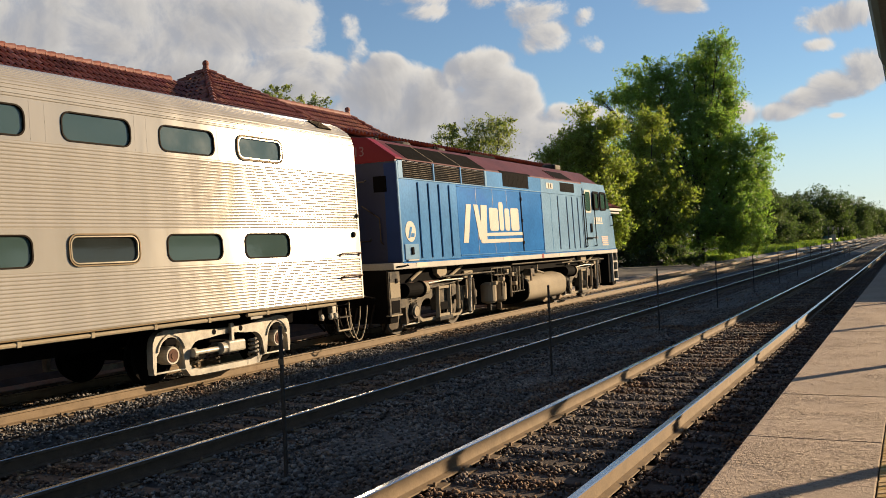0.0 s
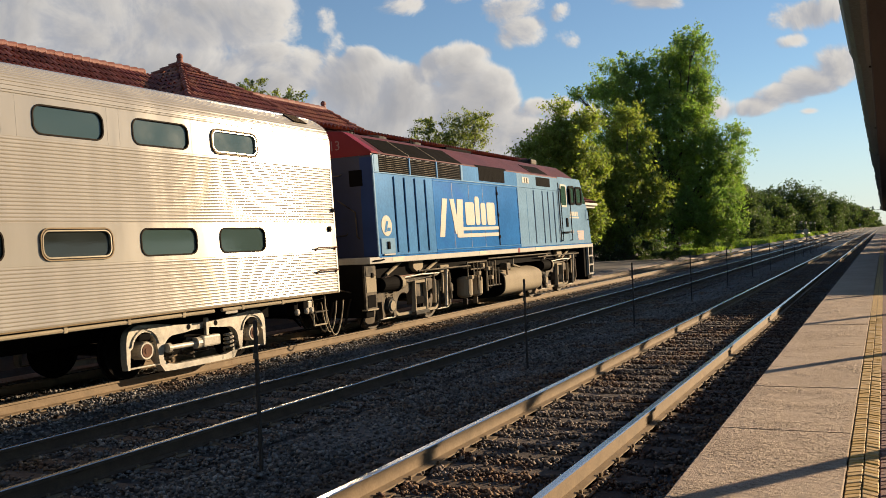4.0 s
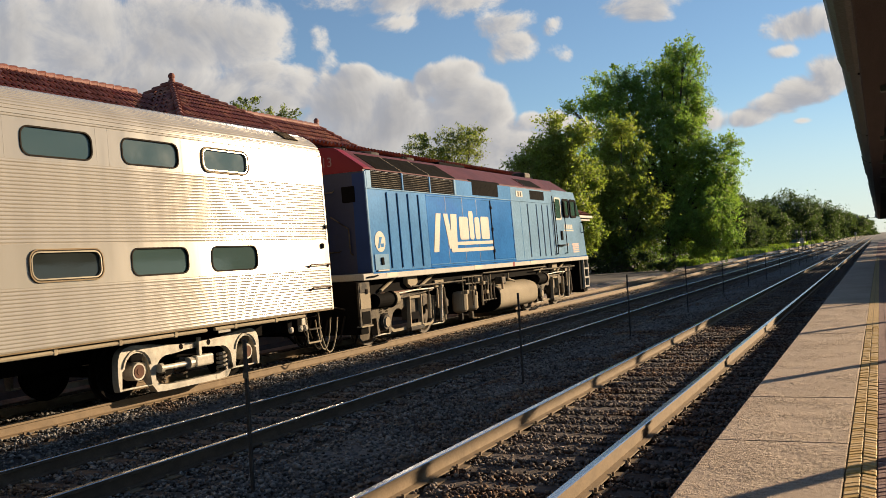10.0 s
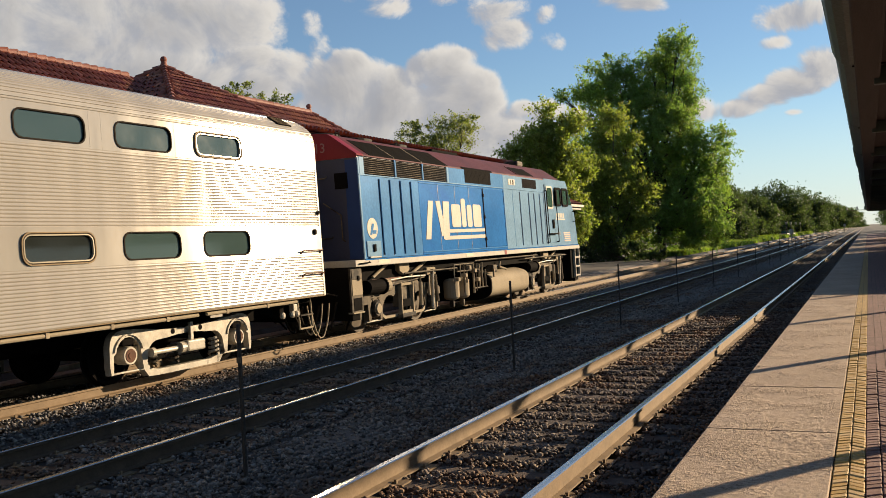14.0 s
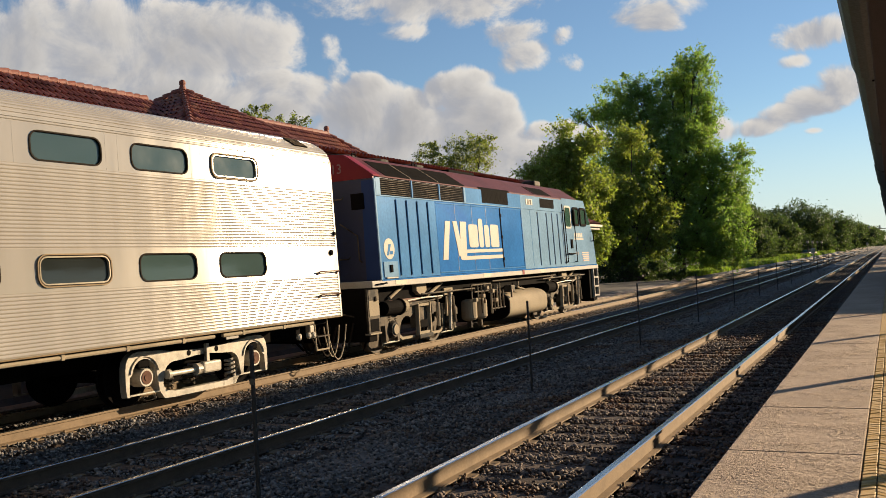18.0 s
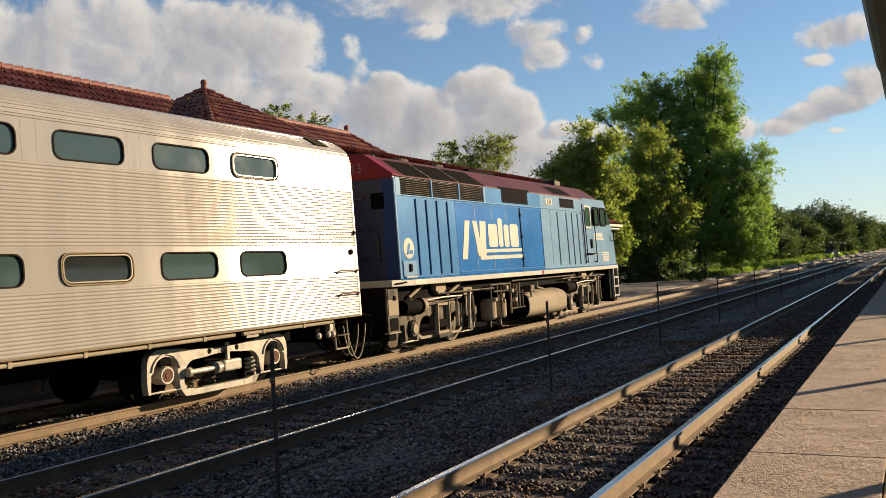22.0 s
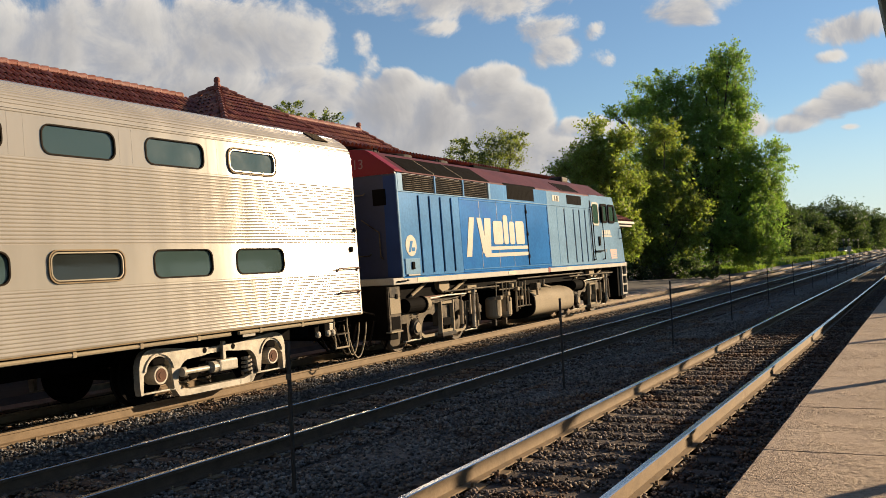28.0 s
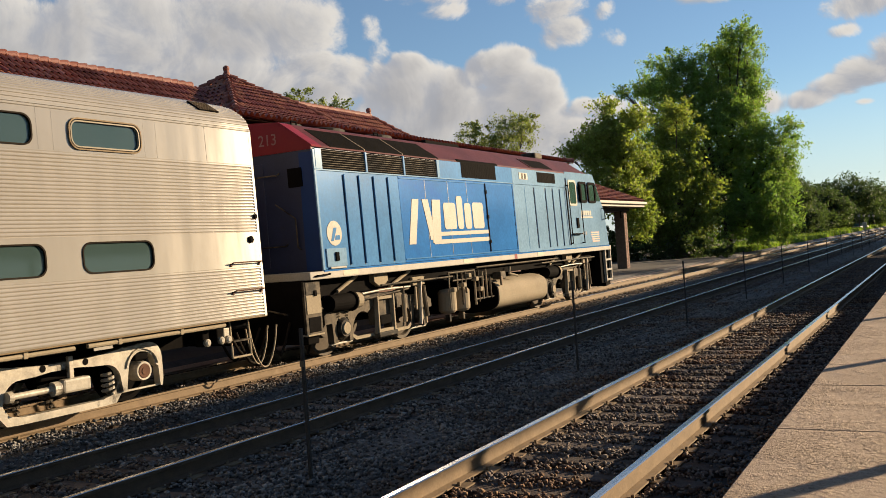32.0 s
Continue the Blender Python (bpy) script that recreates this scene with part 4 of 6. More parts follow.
    part("lifting_eye", tube([(0.8, 0.45, 4.31), (0.8, 0.45, 4.39), (0.8, 0.6, 4.39), (0.8, 0.6, 4.31)], 0.015), BLACK, loco)
    part("lifting_eye", tube([(0.8, 3.2, 4.31), (0.8, 3.2, 4.39), (0.8, 3.35, 4.39), (0.8, 3.35, 4.31)], 0.015), BLACK, loco)
    horn = part("air_horn", box(0.15, 0.7, 11.95, 12.5, 4.33, 4.52, 0.05), GREASE, loco, "tan cooling unit on the cab roof")
    part("trumpet", tube([(0.3, 12.5, 4.52), (0.3, 12.95, 4.52)], 0.05), GREASE, horn)
    # cab with slanted windscreen
    cab = [(12.0, 1.62), (15.3, 1.62), (15.12, 2.72), (14.95, 2.95), (14.35, 3.86), (13.9, 4.12), (12.0, 4.12)]
    bm = prism(cab[:5] + [(14.25, 3.86), (12.0, 3.86)], "x", -S, S)
    part("cab", bm, PALE, loco, "pale blue cab with a slanted windscreen")
    cab_roof = [(S, 3.84), (0.93, 4.28), (0.0, 4.37), (-0.93, 4.28), (-S, 3.84)]
    bm = bmesh.new()
    rows = []
    for y, k, d in ((13.9, 1.0, 0.0), (14.2, 0.97, -0.05), (14.45, 0.9, -0.22)):
        rows.append([bm.verts.new((x * k, y, max(3.8, z + d) if z > 3.9 else 3.82)) for x, z in cab_roof])
    for a, b in zip(rows, rows[1:]):
        for i in range(4):
            bm.faces.new((a[i], a[i + 1], b[i + 1], b[i]))
    bm.faces.new(rows[-1])
    bmesh.ops.recalc_face_normals(bm, faces=bm.faces[:])
    part("cab_roof", bm, RED, loco, "", False)
    cdoor = part("cab_door", box(S, S + 0.014, 12.02, 12.82, 1.72, 3.66, 0.008), PALE, loco, "pale blue cab door with a window")
    part("pane", prism(rounded(12.16, 12.68, 2.92, 3.56, 0.08), "x", S + 0.012, S + 0.02), CAB_GLASS, cdoor)
    part("window_frame", ring(rounded(12.10, 12.74, 2.86, 3.62, 0.1), rounded(12.16, 12.68, 2.92, 3.56, 0.08), "x", S + 0.01, S + 0.03), CREAM, cdoor)
    part("door_gap", box(S + 0.001, S + 0.016, 11.95, 11.99, 1.7, 3.66), BLACK, cdoor)
    for y0, y1 in ((12.98, 13.62), (13.75, 14.4)):
        win = part("cab_window", ring(rounded(y0, y1, 2.96, 3.6, 0.1), rounded(y0 + 0.07, y1 - 0.07, 3.03, 3.53, 0.06), "x", S - 0.01, S + 0.035), BLACK, loco, "cab side window in a black frame")
        part("pane", prism(rounded(y0 + 0.05, y1 - 0.05, 3.01, 3.55, 0.07), "x", S, S + 0.012), CAB_GLASS, win)
        if y0 < 13.5:
            part("mirror", box(S + 0.03, S + 0.09, y0 - 0.06, y0 + 0.06, 2.98, 3.5, 0.02), BLACK, win)
    up = Vector((0, 14.35 - 14.95, 3.86 - 2.95)).normalized()
    fw = Vector((0, up.z, -up.y))
    for s in (1, -1):
        m = Matrix.Translation(Vector((0.78 * s, 14.65, 3.405)) + fw * 0.006) @ Matrix((Vector((1, 0, 0)), up, Vector((0, fw.y, fw.z)))).transposed().to_4x4()
        wsf = part("windscreen", ring(rounded(-0.66, 0.66, -0.42, 0.42, 0.08), rounded(-0.6, 0.6, -0.36, 0.36, 0.06), "z", -0.02, 0.03), BLACK, loco, "slanted green-tinted windscreen")
        wsf.matrix_basis = m
        part("pane", prism(rounded(-0.62, 0.62, -0.38, 0.38, 0.06), "z", 0.0, 0.012), CAB_GLASS, wsf)
    part("quarter_window", prism([(14.5, 3.02), (14.86, 3.02), (14.5, 3.56)], "x", S, S + 0.012), CAB_GLASS, loco)
    for y, z0, z1 in ((11.96, 1.75, 3.45), (12.92, 1.75, 3.4), (14.95, 2.45, 2.8)):
        part("grab_rail", tube([(S, y, z0), (S + 0.08, y, z0), (S + 0.08, y, z1), (S, y, z1)], 0.016), BLACK, loco, "vertical grab rail")
    part("door_step", box(S, S + 0.1, 12.1, 12.8, 2.0, 2.04, 0.006), BLACK, loco)
    part("latch", box(S + 0.01, S + 0.05, 12.55, 12.7, 2.2, 2.5, 0.01), BLACK, loco)
    for i in range(5):
        part("stripe", box(S, S + 0.004, 13.8 - 0.02 * i, 14.45, 1.75 + i * 0.068, 1.79 + i * 0.068), ORANGE, loco, "orange and cream striped decal")
    part("decal_bar", box(S, S + 0.004, 12.98, 14.0, 2.49, 2.54), CREAM, loco, "small cream lettering bars")
    for i in range(5):
        part("decal_bar", box(S, S + 0.004, 13.05 + i * 0.18, 13.19 + i * 0.18, 2.57, 2.72), CREAM, loco)
    for y in (13.05, 13.25):
        part("builder_mark", box(S, S + 0.004, y, y + 0.1, 1.98, 2.08), NAVY, loco)
    # big cream mark on the blue panel: slanted shapes over two rules
    x1, x2 = S + 0.001, S + 0.007
    for k, (a, b, h) in enumerate(((3.22, 0.27, 0.0), (3.62, 0.25, 0.34), (4.04, 0.36, 0.0))):
        z0, z1, lean = 1.98 if k != 1 else 2.05, 2.92, 0.26 if k == 0 else (-0.24 if k == 1 else 0.1)
        prism_part("mark_block", [(a - lean, z0), (a + b - lean, z0), (a + b, z1), (a, z1)], "x", x1 - 0.0004 * k, x2 + 0.001 * k, CREAM, loco, "cream slanted painted mark")
    for a, b, z1 in ((4.52, 5.08, 2.86), (5.14, 5.42, 3.02), (5.50, 5.82, 2.86), (5.90, 6.46, 2.88)):
        prism_part("mark_block", rounded(a, b, 2.27, z1, 0.08, 3), "x", x1, x2, CREAM, loco, "cream painted block")
    prism_part("mark_rule", [(4.15, 2.13), (7.15, 2.15), (7.05, 2.235), (4.15, 2.215)], "x", x1, x2, CREAM, loco, "cream painted rule")
    prism_part("mark_rule", [(4.0, 1.955), (7.66, 1.975), (7.5, 2.07), (4.0, 2.05)], "x", x1, x2, CREAM, loco, "cream painted rule")
    part("emblem", prism(arc(0.42, 2.26, 0.225, 0, 345, 23), "x", S, S + 0.006), CREAM, loco, "round cream emblem")
    prism_part("emblem_bar", [(0.3, 2.12), (0.38, 2.12), (0.5, 2.36), (0.4, 2.36)], "x", S + 0.006, S + 0.009, FADED, loco)
    prism_part("emblem_bar", [(0.42, 2.14), (0.56, 2.14), (0.58, 2.22), (0.45, 2.22)], "x", S + 0.006, S + 0.009, FADED, loco)
    # rear face
    face = [(S - 0.02, 1.6), (S - 0.02, 3.76), (0.93, 4.2), (-0.93, 4.2), (-S + 0.02, 3.76), (-S + 0.02, 1.6)]
    prism_part("rear_wall", face, "y", -0.006, 0.03, NAVY, loco, "dark blue rear wall")
    prism_part("rear_blue_edge", [(S - 0.35, 1.62), (S - 0.01, 1.62), (S - 0.01, 3.72), (S - 0.3, 3.72)], "y", -0.012, -0.004, DEEP, loco)
    prism_part("rear_red_top", [(S - 0.005, 3.76), (S - 0.02, 3.84), (0.93, 4.27), (-0.93, 4.27), (-S + 0.02, 3.84), (-S + 0.005, 3.76)], "y", -0.02, 0.0, BRIGHT_RED, loco, "red band across the rear roof line")
    text = bpy.data.curves.new("unit_number", "FONT")
    text.body, text.size, text.align_x, text.extrude = "213", 0.29, "CENTER", 0.002
    number = new("unit_number", text)
    number.data.materials.append(LETTER)
    number.parent = loco
    number.matrix_basis = pose(0.62, -0.026, 3.92, 90, 0, 0)
    number["label"] = "faded white road number"
    part("rear_port", box(1.0, 1.32, -0.03, 0.0, 3.12, 3.46, 0.01), BLACK, loco, "square black port in the rear wall")
    part("rear_grab_iron", tube([(0.25, 0, 3.38), (0.25, -0.08, 3.36), (0.78, -0.08, 3.36), (0.78, 0, 3.4)], 0.014), GREASE, loco)
    part("rear_handrail", tube([(0.68, -0.06, 2.84), (1.12, -0.06, 2.56), (1.12, -0.06, 2.05), (1.16, -0.02, 2.0)], 0.014), GREASE, loco)
    part("rear_grab_iron", tube([(0.3, 0, 2.1), (0.3, -0.08, 2.08), (0.85, -0.08, 2.08), (0.85, 0, 2.12)], 0.014), GREASE, loco)
    part("rear_door", box(-0.4, 0.4, -0.02, 0.0, 1.7, 3.6, 0.01), NAVY, loco)
    # frame, sill and walk edge
    part("sill", box(-S, S + 0.02, -0.42, 15.42, 1.46, 1.60, 0.015), WHITE, loco, "grimy white frame sill")
    part("blue_line", box(S, S + 0.024, 0.0, 15.3, 1.585, 1.615, 0.004), BLUE, loco)
    # Near-black, so the shade below the sill is in the colour.
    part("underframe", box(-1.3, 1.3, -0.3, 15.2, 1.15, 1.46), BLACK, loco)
    for y in (0.55, 5.2, 9.4):
        part("notice", box(S + 0.02, S + 0.024, y, y + 0.5, 1.49, 1.585), GRIME_LABEL, loco, "small tan notice plate")
    part("warning_mark", box(S + 0.02, S + 0.026, 7.95, 8.1, 1.47, 1.6), BRIGHT_RED, loco)
    part("pull_handle", tube([(S + 0.02, -0.3, 1.52), (S + 0.07, -0.25, 1.53), (S + 0.07, 0.1, 1.54), (S + 0.02, 0.15, 1.55)], 0.014), BLACK, loco)
    # corner steps
    rear_step = part("rear_steps", box(1.45, 1.5, -0.5, -0.04, 0.52, 1.44, 0.008), GREASE, loco, "dusty steel step well")
    part("opening", box(1.49, 1.506, -0.42, -0.1, 0.56, 0.82), BLACK, rear_step)
    part("tread", box(1.4, 1.53, -0.5, -0.04, 0.5, 0.53, 0.005), TANK, rear_step)
    part("plate", box(1.5, 1.508, -0.46, -0.06, 0.88, 1.2), TANK, rear_step)
    part("plate", box(1.5, 1.51, -0.46, -0.06, 1.22, 1.42), GREASE, rear_step)
    part("latch", box(1.51, 1.53, -0.25, -0.18, 1.18, 1.28, 0.005), BLACK, rear_step)
    front_step = part("front_steps", box(1.2, 1.5, 14.55, 15.36, 0.42, 1.45, 0.01), BLACK, loco, "front step well with white edges")
    for z in (0.48, 0.8, 1.12):
        part("tread", box(1.3, 1.58, 14.85, 15.4, z, z + 0.06, 0.006), WHITE, front_step)
    for y in (14.86, 15.36):
        part("edge_post", box(1.5, 1.585, y - 0.03, y + 0.03, 0.46, 1.46, 0.006), WHITE, front_step)
    part("pilot", prism([(15.0, 0.3), (15.42, 0.35), (15.42, 1.46), (15.0, 1.46)], "x", -1.45, 1.48), BLACK, loco, "black pilot plate")
    part("rear_pilot", box(-1.45, 1.45, -0.42, -0.1, 0.35, 1.46, 0.02), BLACK, loco)
    for y, m in ((-0.75, "rear"), (15.75, "front")):
        c = part("coupler", box(-0.14, 0.14, y - 0.35, y + 0.35, 0.68, 0.92, 0.04), GREASE, loco, "knuckle coupler")
        part("lever", tube([(0.2, y - 0.1, 0.95), (0.9, y * 0.98, 0.98), (1.3, y * 0.98, 0.9)], 0.016), GREASE, c)
    part("rear_hose", tube([(1.1, -0.45, 0.75), (1.1, -0.62, 0.4), (1.1, -0.75, 0.22), (1.1, -0.9, 0.35)], 0.022), RUBBER, loco)
    # fuel tank
    tank = [(1.5 * abs(math.cos(radians(a))) ** 0.4 * math.copysign(1, math.cos(radians(a))), 0.63 + 0.41 * abs(math.sin(radians(a))) ** 0.62 * math.copysign(1, math.sin(radians(a)))) for a in range(0, 360, 4)]
    ft = prism_part("fuel_tank", tank, "y", 7.05, 10.1, TANK, loco, "tan rounded fuel tank")
    bm = prism([(x * 1.008, 0.64 + (z - 0.64) * 1.02) for x, z in tank], "y", 7.0, 7.06)
    part("end_cap", bm, BLACK, ft)
    part("filler", box(1.25, 1.5, 7.25, 7.55, 1.0, 1.2, 0.03), GREASE, ft)
    part("gauge", box(1.48, 1.53, 7.2, 7.28, 0.86, 1.08, 0.01), RAIL_SIDE, ft)
    part("strap_pipe", tube([(1.4, 8.0, 1.28), (1.42, 7.9, 1.12), (1.46, 8.3, 1.04)], 0.03), TANK, ft)
    # air reservoirs with their plumbing
    for y in (5.0, 5.65):
        res = part("air_reservoir", lathe([(-0.55, 0.05), (-0.5, 0.2), (-0.4, 0.26), (0.4, 0.26), (0.5, 0.2), (0.55, 0.05)], 0, 0, 18), TANK, loco, "dusty upright filter canister")
        res.matrix_basis = Matrix.Translation((1.2, y, 0.66)) @ Matrix(((0, 0, -0.8, 0), (0, 0.8, 0, 0), (0.52, 0, 0, 0), (0, 0, 0, 1)))
        part("drain_cock", box(1.14, 1.26, y - 0.04, y + 0.04, 0.2, 0.36, 0.01), GREASE, loco)
    for i, (y, z0, z1) in enumerate(((4.72, 0.5, 1.3), (5.32, 0.55, 1.3), (5.95, 0.5, 1.28), (6.15, 0.55, 1.3), (6.55, 0.62, 1.3), (6.75, 0.6, 1.1), (5.1, 0.9, 1.3), (5.5, 0.8, 1.3), (6.35, 0.6, 1.25))):
        part("pipe", tube([(1.44, y, z0), (1.44, y, z1)], 0.018 + 0.006 * (i % 3)), GREASE if i % 2 else TANK, loco)
    for y0, y1, z in ((4.7, 6.0, 1.3), (5.9, 6.9, 0.62), (4.9, 6.4, 1.12), (6.1, 11.2, 1.36), (2.0, 4.9, 1.22), (10.0, 14.2, 1.28)):
        part("pipe", tube([(1.43, y0, z), (1.43, y1, z)], 0.02), GREASE, loco)
    for y, z in ((4.85, 0.92), (5.32, 1.0), (5.95, 1.1), (6.15, 0.85), (5.6, 1.2)):
        part("pipe_valve", box(1.38, 1.52, y - 0.07, y + 0.07, z - 0.05, z + 0.05, 0.015), TANK, loco)
    for y0 in (0.0, 10.06):
        part("jacking_pad", prism([(y0 + 1.8, 1.46), (y0 + 2.28, 1.46), (y0 + 2.28, 1.3), (y0 + 2.1, 1.2), (y0 + 1.98, 1.2), (y0 + 1.8, 1.3)], "x", 1.2, 1.42), TANK, loco)
        part("brace_strap", tube([(1.36, y0 + 0.64, 1.2), (1.36, y0 + 1.3, 1.45)], 0.035), TANK, loco)
        part("brace_strap", tube([(1.36, y0 + 2.4, 1.17), (1.36, y0 + 3.22, 1.44)], 0.035), TANK, loco)
        part("brake_pipe", tube([(1.38, y0 + 1.4, 1.1), (1.38, y0 + 2.2, 1.13), (1.38, y0 + 3.15, 1.12)], 0.02), CAST, loco)
        part("sand_box", box(1.1, 1.36, y0 + 3.3, y0 + 3.8, 1.12, 1.3, 0.02), TANK, loco)
    taper(loco)
    loco_truck(loco, 2.25)
    loco_truck(loco, 12.31)
    return loco


def loco_truck(loco, yc):
    """A two-axle swing-hanger truck: arched cast frame, outside hangers, coil springs, brake cylinder and sand pipes."""
    half, r = 1.37, 0.508
    # Core and inner parts near-black: shade behind the frame is set in colour.
    core = part("truck_bolster", box(-0.9, 0.9, yc - 0.3, yc + 0.3, 0.55, 1.0, 0.03), BLACK, loco, "dusty cast locomotive truck")
    for s in (1, -1):
        lo, hi = sorted((1.12 * s, 1.26 * s))
        top = [(-half - 0.55, 0.62), (-half - 0.33, 0.62), (-half - 0.30, 0.25), (-half - 0.2, 0.25), (-half - 0.19, 0.66), (-half + 0.19, 0.66), (-half + 0.2, 0.25), (-half + 0.3, 0.25)] + arc(-0.72, 0.42, 0.34, 175, 60, 6) + [(-0.33, 0.84), (-0.30, 0.45), (0.30, 0.45), (0.33, 0.84)] + arc(0.72, 0.42, 0.34, 120, 5, 6) + [(half - 0.3, 0.25), (half - 0.2, 0.25), (half - 0.19, 0.66), (half + 0.19, 0.66), (half + 0.2, 0.25), (half + 0.3, 0.25), (half + 0.33, 0.62), (half + 0.55, 0.62), (half + 0.55, 0.78), (half + 0.3, 0.92), (half - 0.5, 0.94), (0.6, 1.06), (-0.6, 1.06), (-half + 0.5, 0.94), (-half - 0.3, 0.92), (-half - 0.55, 0.78)]
        # The off-side frame is blackened to stand for the shade there.
        part("side_frame", prism([(yc + y, z) for y, z in top], "x", lo, hi), GREASE if s > 0 else BLACK, core, "dusty cast side frame")
        part("swing_hanger", ring([(yc - 0.34, 0.28), (yc + 0.34, 0.28), (yc + 0.3, 1.0), (yc - 0.3, 1.0)], [(yc - 0.27, 0.36), (yc + 0.27, 0.36), (yc + 0.24, 0.94), (yc - 0.24, 0.94)], "x", *sorted((1.27 * s, 1.34 * s))), TANK, core)
        part("spring_plank", box(*sorted((1.2 * s, 1.38 * s)), yc - 0.34, yc + 0.34, 0.2, 0.3, 0.02), GREASE, core)
        part("leaf_spring", box(*sorted((1.24 * s, 1.33 * s)), yc - 0.2, yc + 0.2, 0.44, 0.62, 0.02), BLACK, core)
        for y in (-half, half):
            jb = part("journal_box", lathe([(1.05, 0.2), (1.28, 0.2), (1.33, 0.16), (1.33, 0.12)], 0, 0, 18), GREASE, core, "round journal bearing box")
            jb.matrix_basis = pose(0, yc + y, r) @ Matrix.Diagonal((s, 1, 1, 1))
            part("cap", lathe([(1.32, 0.12), (1.36, 0.11), (1.36, 0.05)], 0, 0, 14), TANK, jb)
            for dy in (-0.13, 0.13):
                bm = bmesh.new()
                pts = [(1.2 * s + 0.07 * math.cos(a), yc + y + dy + 0.07 * math.sin(a), 0.68 + 0.22 * a / 25.1) for a in [25.1 * i / 32 for i in range(33)]]
                for a, b in zip(pts, pts[1:]):
                    add_tube(bm, a, b, 0.02, sides=5)
                part("coil_spring", bm, GREASE, core)
            part("brake_shoe", box(*sorted((0.68 * s, 0.84 * s)), yc + y - 0.62 * (1 if y < 0 else -1) - 0.05, yc + y - 0.62 * (1 if y < 0 else -1) + 0.05, 0.35, 0.75, 0.02), BLACK, core)
            part("sand_pipe", tube([(1.0 * s, yc + y - 0.55, 0.9), (0.95 * s, yc + y - 0.6, 0.35), (0.78 * s, yc + y - 0.48, 0.1)], 0.022), BLACK, core)
            part("pedestal_tie", box(*sorted((1.16 * s, 1.22 * s)), yc + y - 0.34, yc + y + 0.34, 0.22, 0.25, 0.005), CAST, core)
        cyl = part("brake_cylinder", lathe([(0, 0.05), (0.03, 0.15), (0.7, 0.16), (0.7, 0.19), (0.74, 0.19), (0.74, 0.03)], 0, 0, 18), BLACK, core, "round brake cylinder")
        part("cylinder_head", lathe([(0.74, 0.02), (0.74, 0.15), (0.96, 0.15), (0.98, 0.12), (0.98, 0.03)], 0, 0, 16), TANK, cyl)
        cyl.matrix_basis = pose(1.30 * s, yc - 1.85, 0.99, 0, 0, 90)
        for y0 in (-0.3, 0.27):
            part("hanger_edge", box(*sorted((1.33 * s, 1.36 * s)), yc + y0 - 0.015, yc + y0 + 0.03, 0.26, 1.02, 0.006), TANK, core)
        part("snubber", tube([(1.38 * s, yc + 0.62, 0.42), (1.38 * s, yc + 0.62, 0.98)], 0.05), TANK, core)
        part("snubber_rod", tube([(1.38 * s, yc + 0.62, 0.98), (1.38 * s, yc + 0.62, 1.14)], 0.022), GREASE, core)
        part("equalizer", prism([(yc - 1.15, 0.36), (yc - 0.95, 0.24), (yc + 0.95, 0.24), (yc + 1.15, 0.36), (yc + 1.1, 0.4), (yc + 0.9, 0.3), (yc - 0.9, 0.3), (yc - 1.1, 0.4)], "x", *sorted((1.2 * s, 1.25 * s))), TANK, core)
        part("brake_rod", tube([(1.34 * s, yc - 0.8, 0.98), (1.34 * s, yc + 0.9, 1.08)], 0.02), GREASE, core)
        for dy, z0, z1 in ((1.15, 0.62, 1.1), (1.28, 0.45, 1.2), (1.52, 0.3, 1.0)):
            part("brake_link", box(*sorted((1.33 * s, 1.37 * s)), yc + dy - 0.025, yc + dy + 0.025, z0, z1, 0.008), TANK, core)
        part("slack_adjuster", tube([(1.36 * s, yc + half - 0.1, 0.3), (1.38 * s, yc + half - 0.05, 1.25)], 0.035), CAST, core)
        part("damper", tube([(1.38 * s, yc + half + 0.15, 0.45), (1.38 * s, yc + half + 0.05, 1.1)], 0.05), GREASE, core)
    for y in (-half, half):
        wheelset(core, yc + y, r, WHEEL)


# ---- station house across the tracks ----
TILE = material("clay_roof_tile", (0.25, 0.078, 0.045), 0.6, 0, 2.0, 0.3, 0.25, 30, (0.17, 0.056, 0.036), 0.55, 0.28)
TILES = material("clay_roof_tiles", (0.25, 0.078, 0.045), 0.6, 0, 2.0, 0.3, 0.25, 30, (0.17, 0.056, 0.036), 0.55, island=0.3)
RIDGE_TILE = material("ridge_tile", (0.22, 0.07, 0.045), 0.7, 0, 3.0, 0.2, 0.2, 30, (0.18, 0.066, 0.042), 0.58, 0.15)
WALL_BRICK = material("wall_brick", (0.156, 0.072, 0.051), 0.85, 0, 1.5, 0.25, 0.3, 25, (0.114, 0.054, 0.039), 0.55)
PIECE_BRICK = material("pier_brick", (0.18, 0.081, 0.054), 0.85, 0, 6, 0.25, 0.3, 40, object_vary=0.25)
TRIM = material("painted_trim", (0.3, 0.27, 0.222), 0.6, 0, 3, 0.15, 0.1, 40, (0.216, 0.186, 0.156), 0.6)
DARK_WOOD = material("dark_soffit_boards", (0.04, 0.032, 0.0264), 0.8, 0, 2, 0.3, 0.3, 30, stretch=(6, 0.4, 1))
GREEN_STEEL = material("green_steel", (0.045, 0.072, 0.06), 0.45, 0.1, 2, 0.2, 0.08, 40, (0.06, 0.06, 0.051), 0.62)
POST = material("post_steel", (0.045, 0.04, 0.036), 0.7, 0.1, 6, 0.3, 0.1, 50, spec=0.2)
RIDGE_X, HIP_Y = -20.0, 30.6
BAY_Y = 22.4
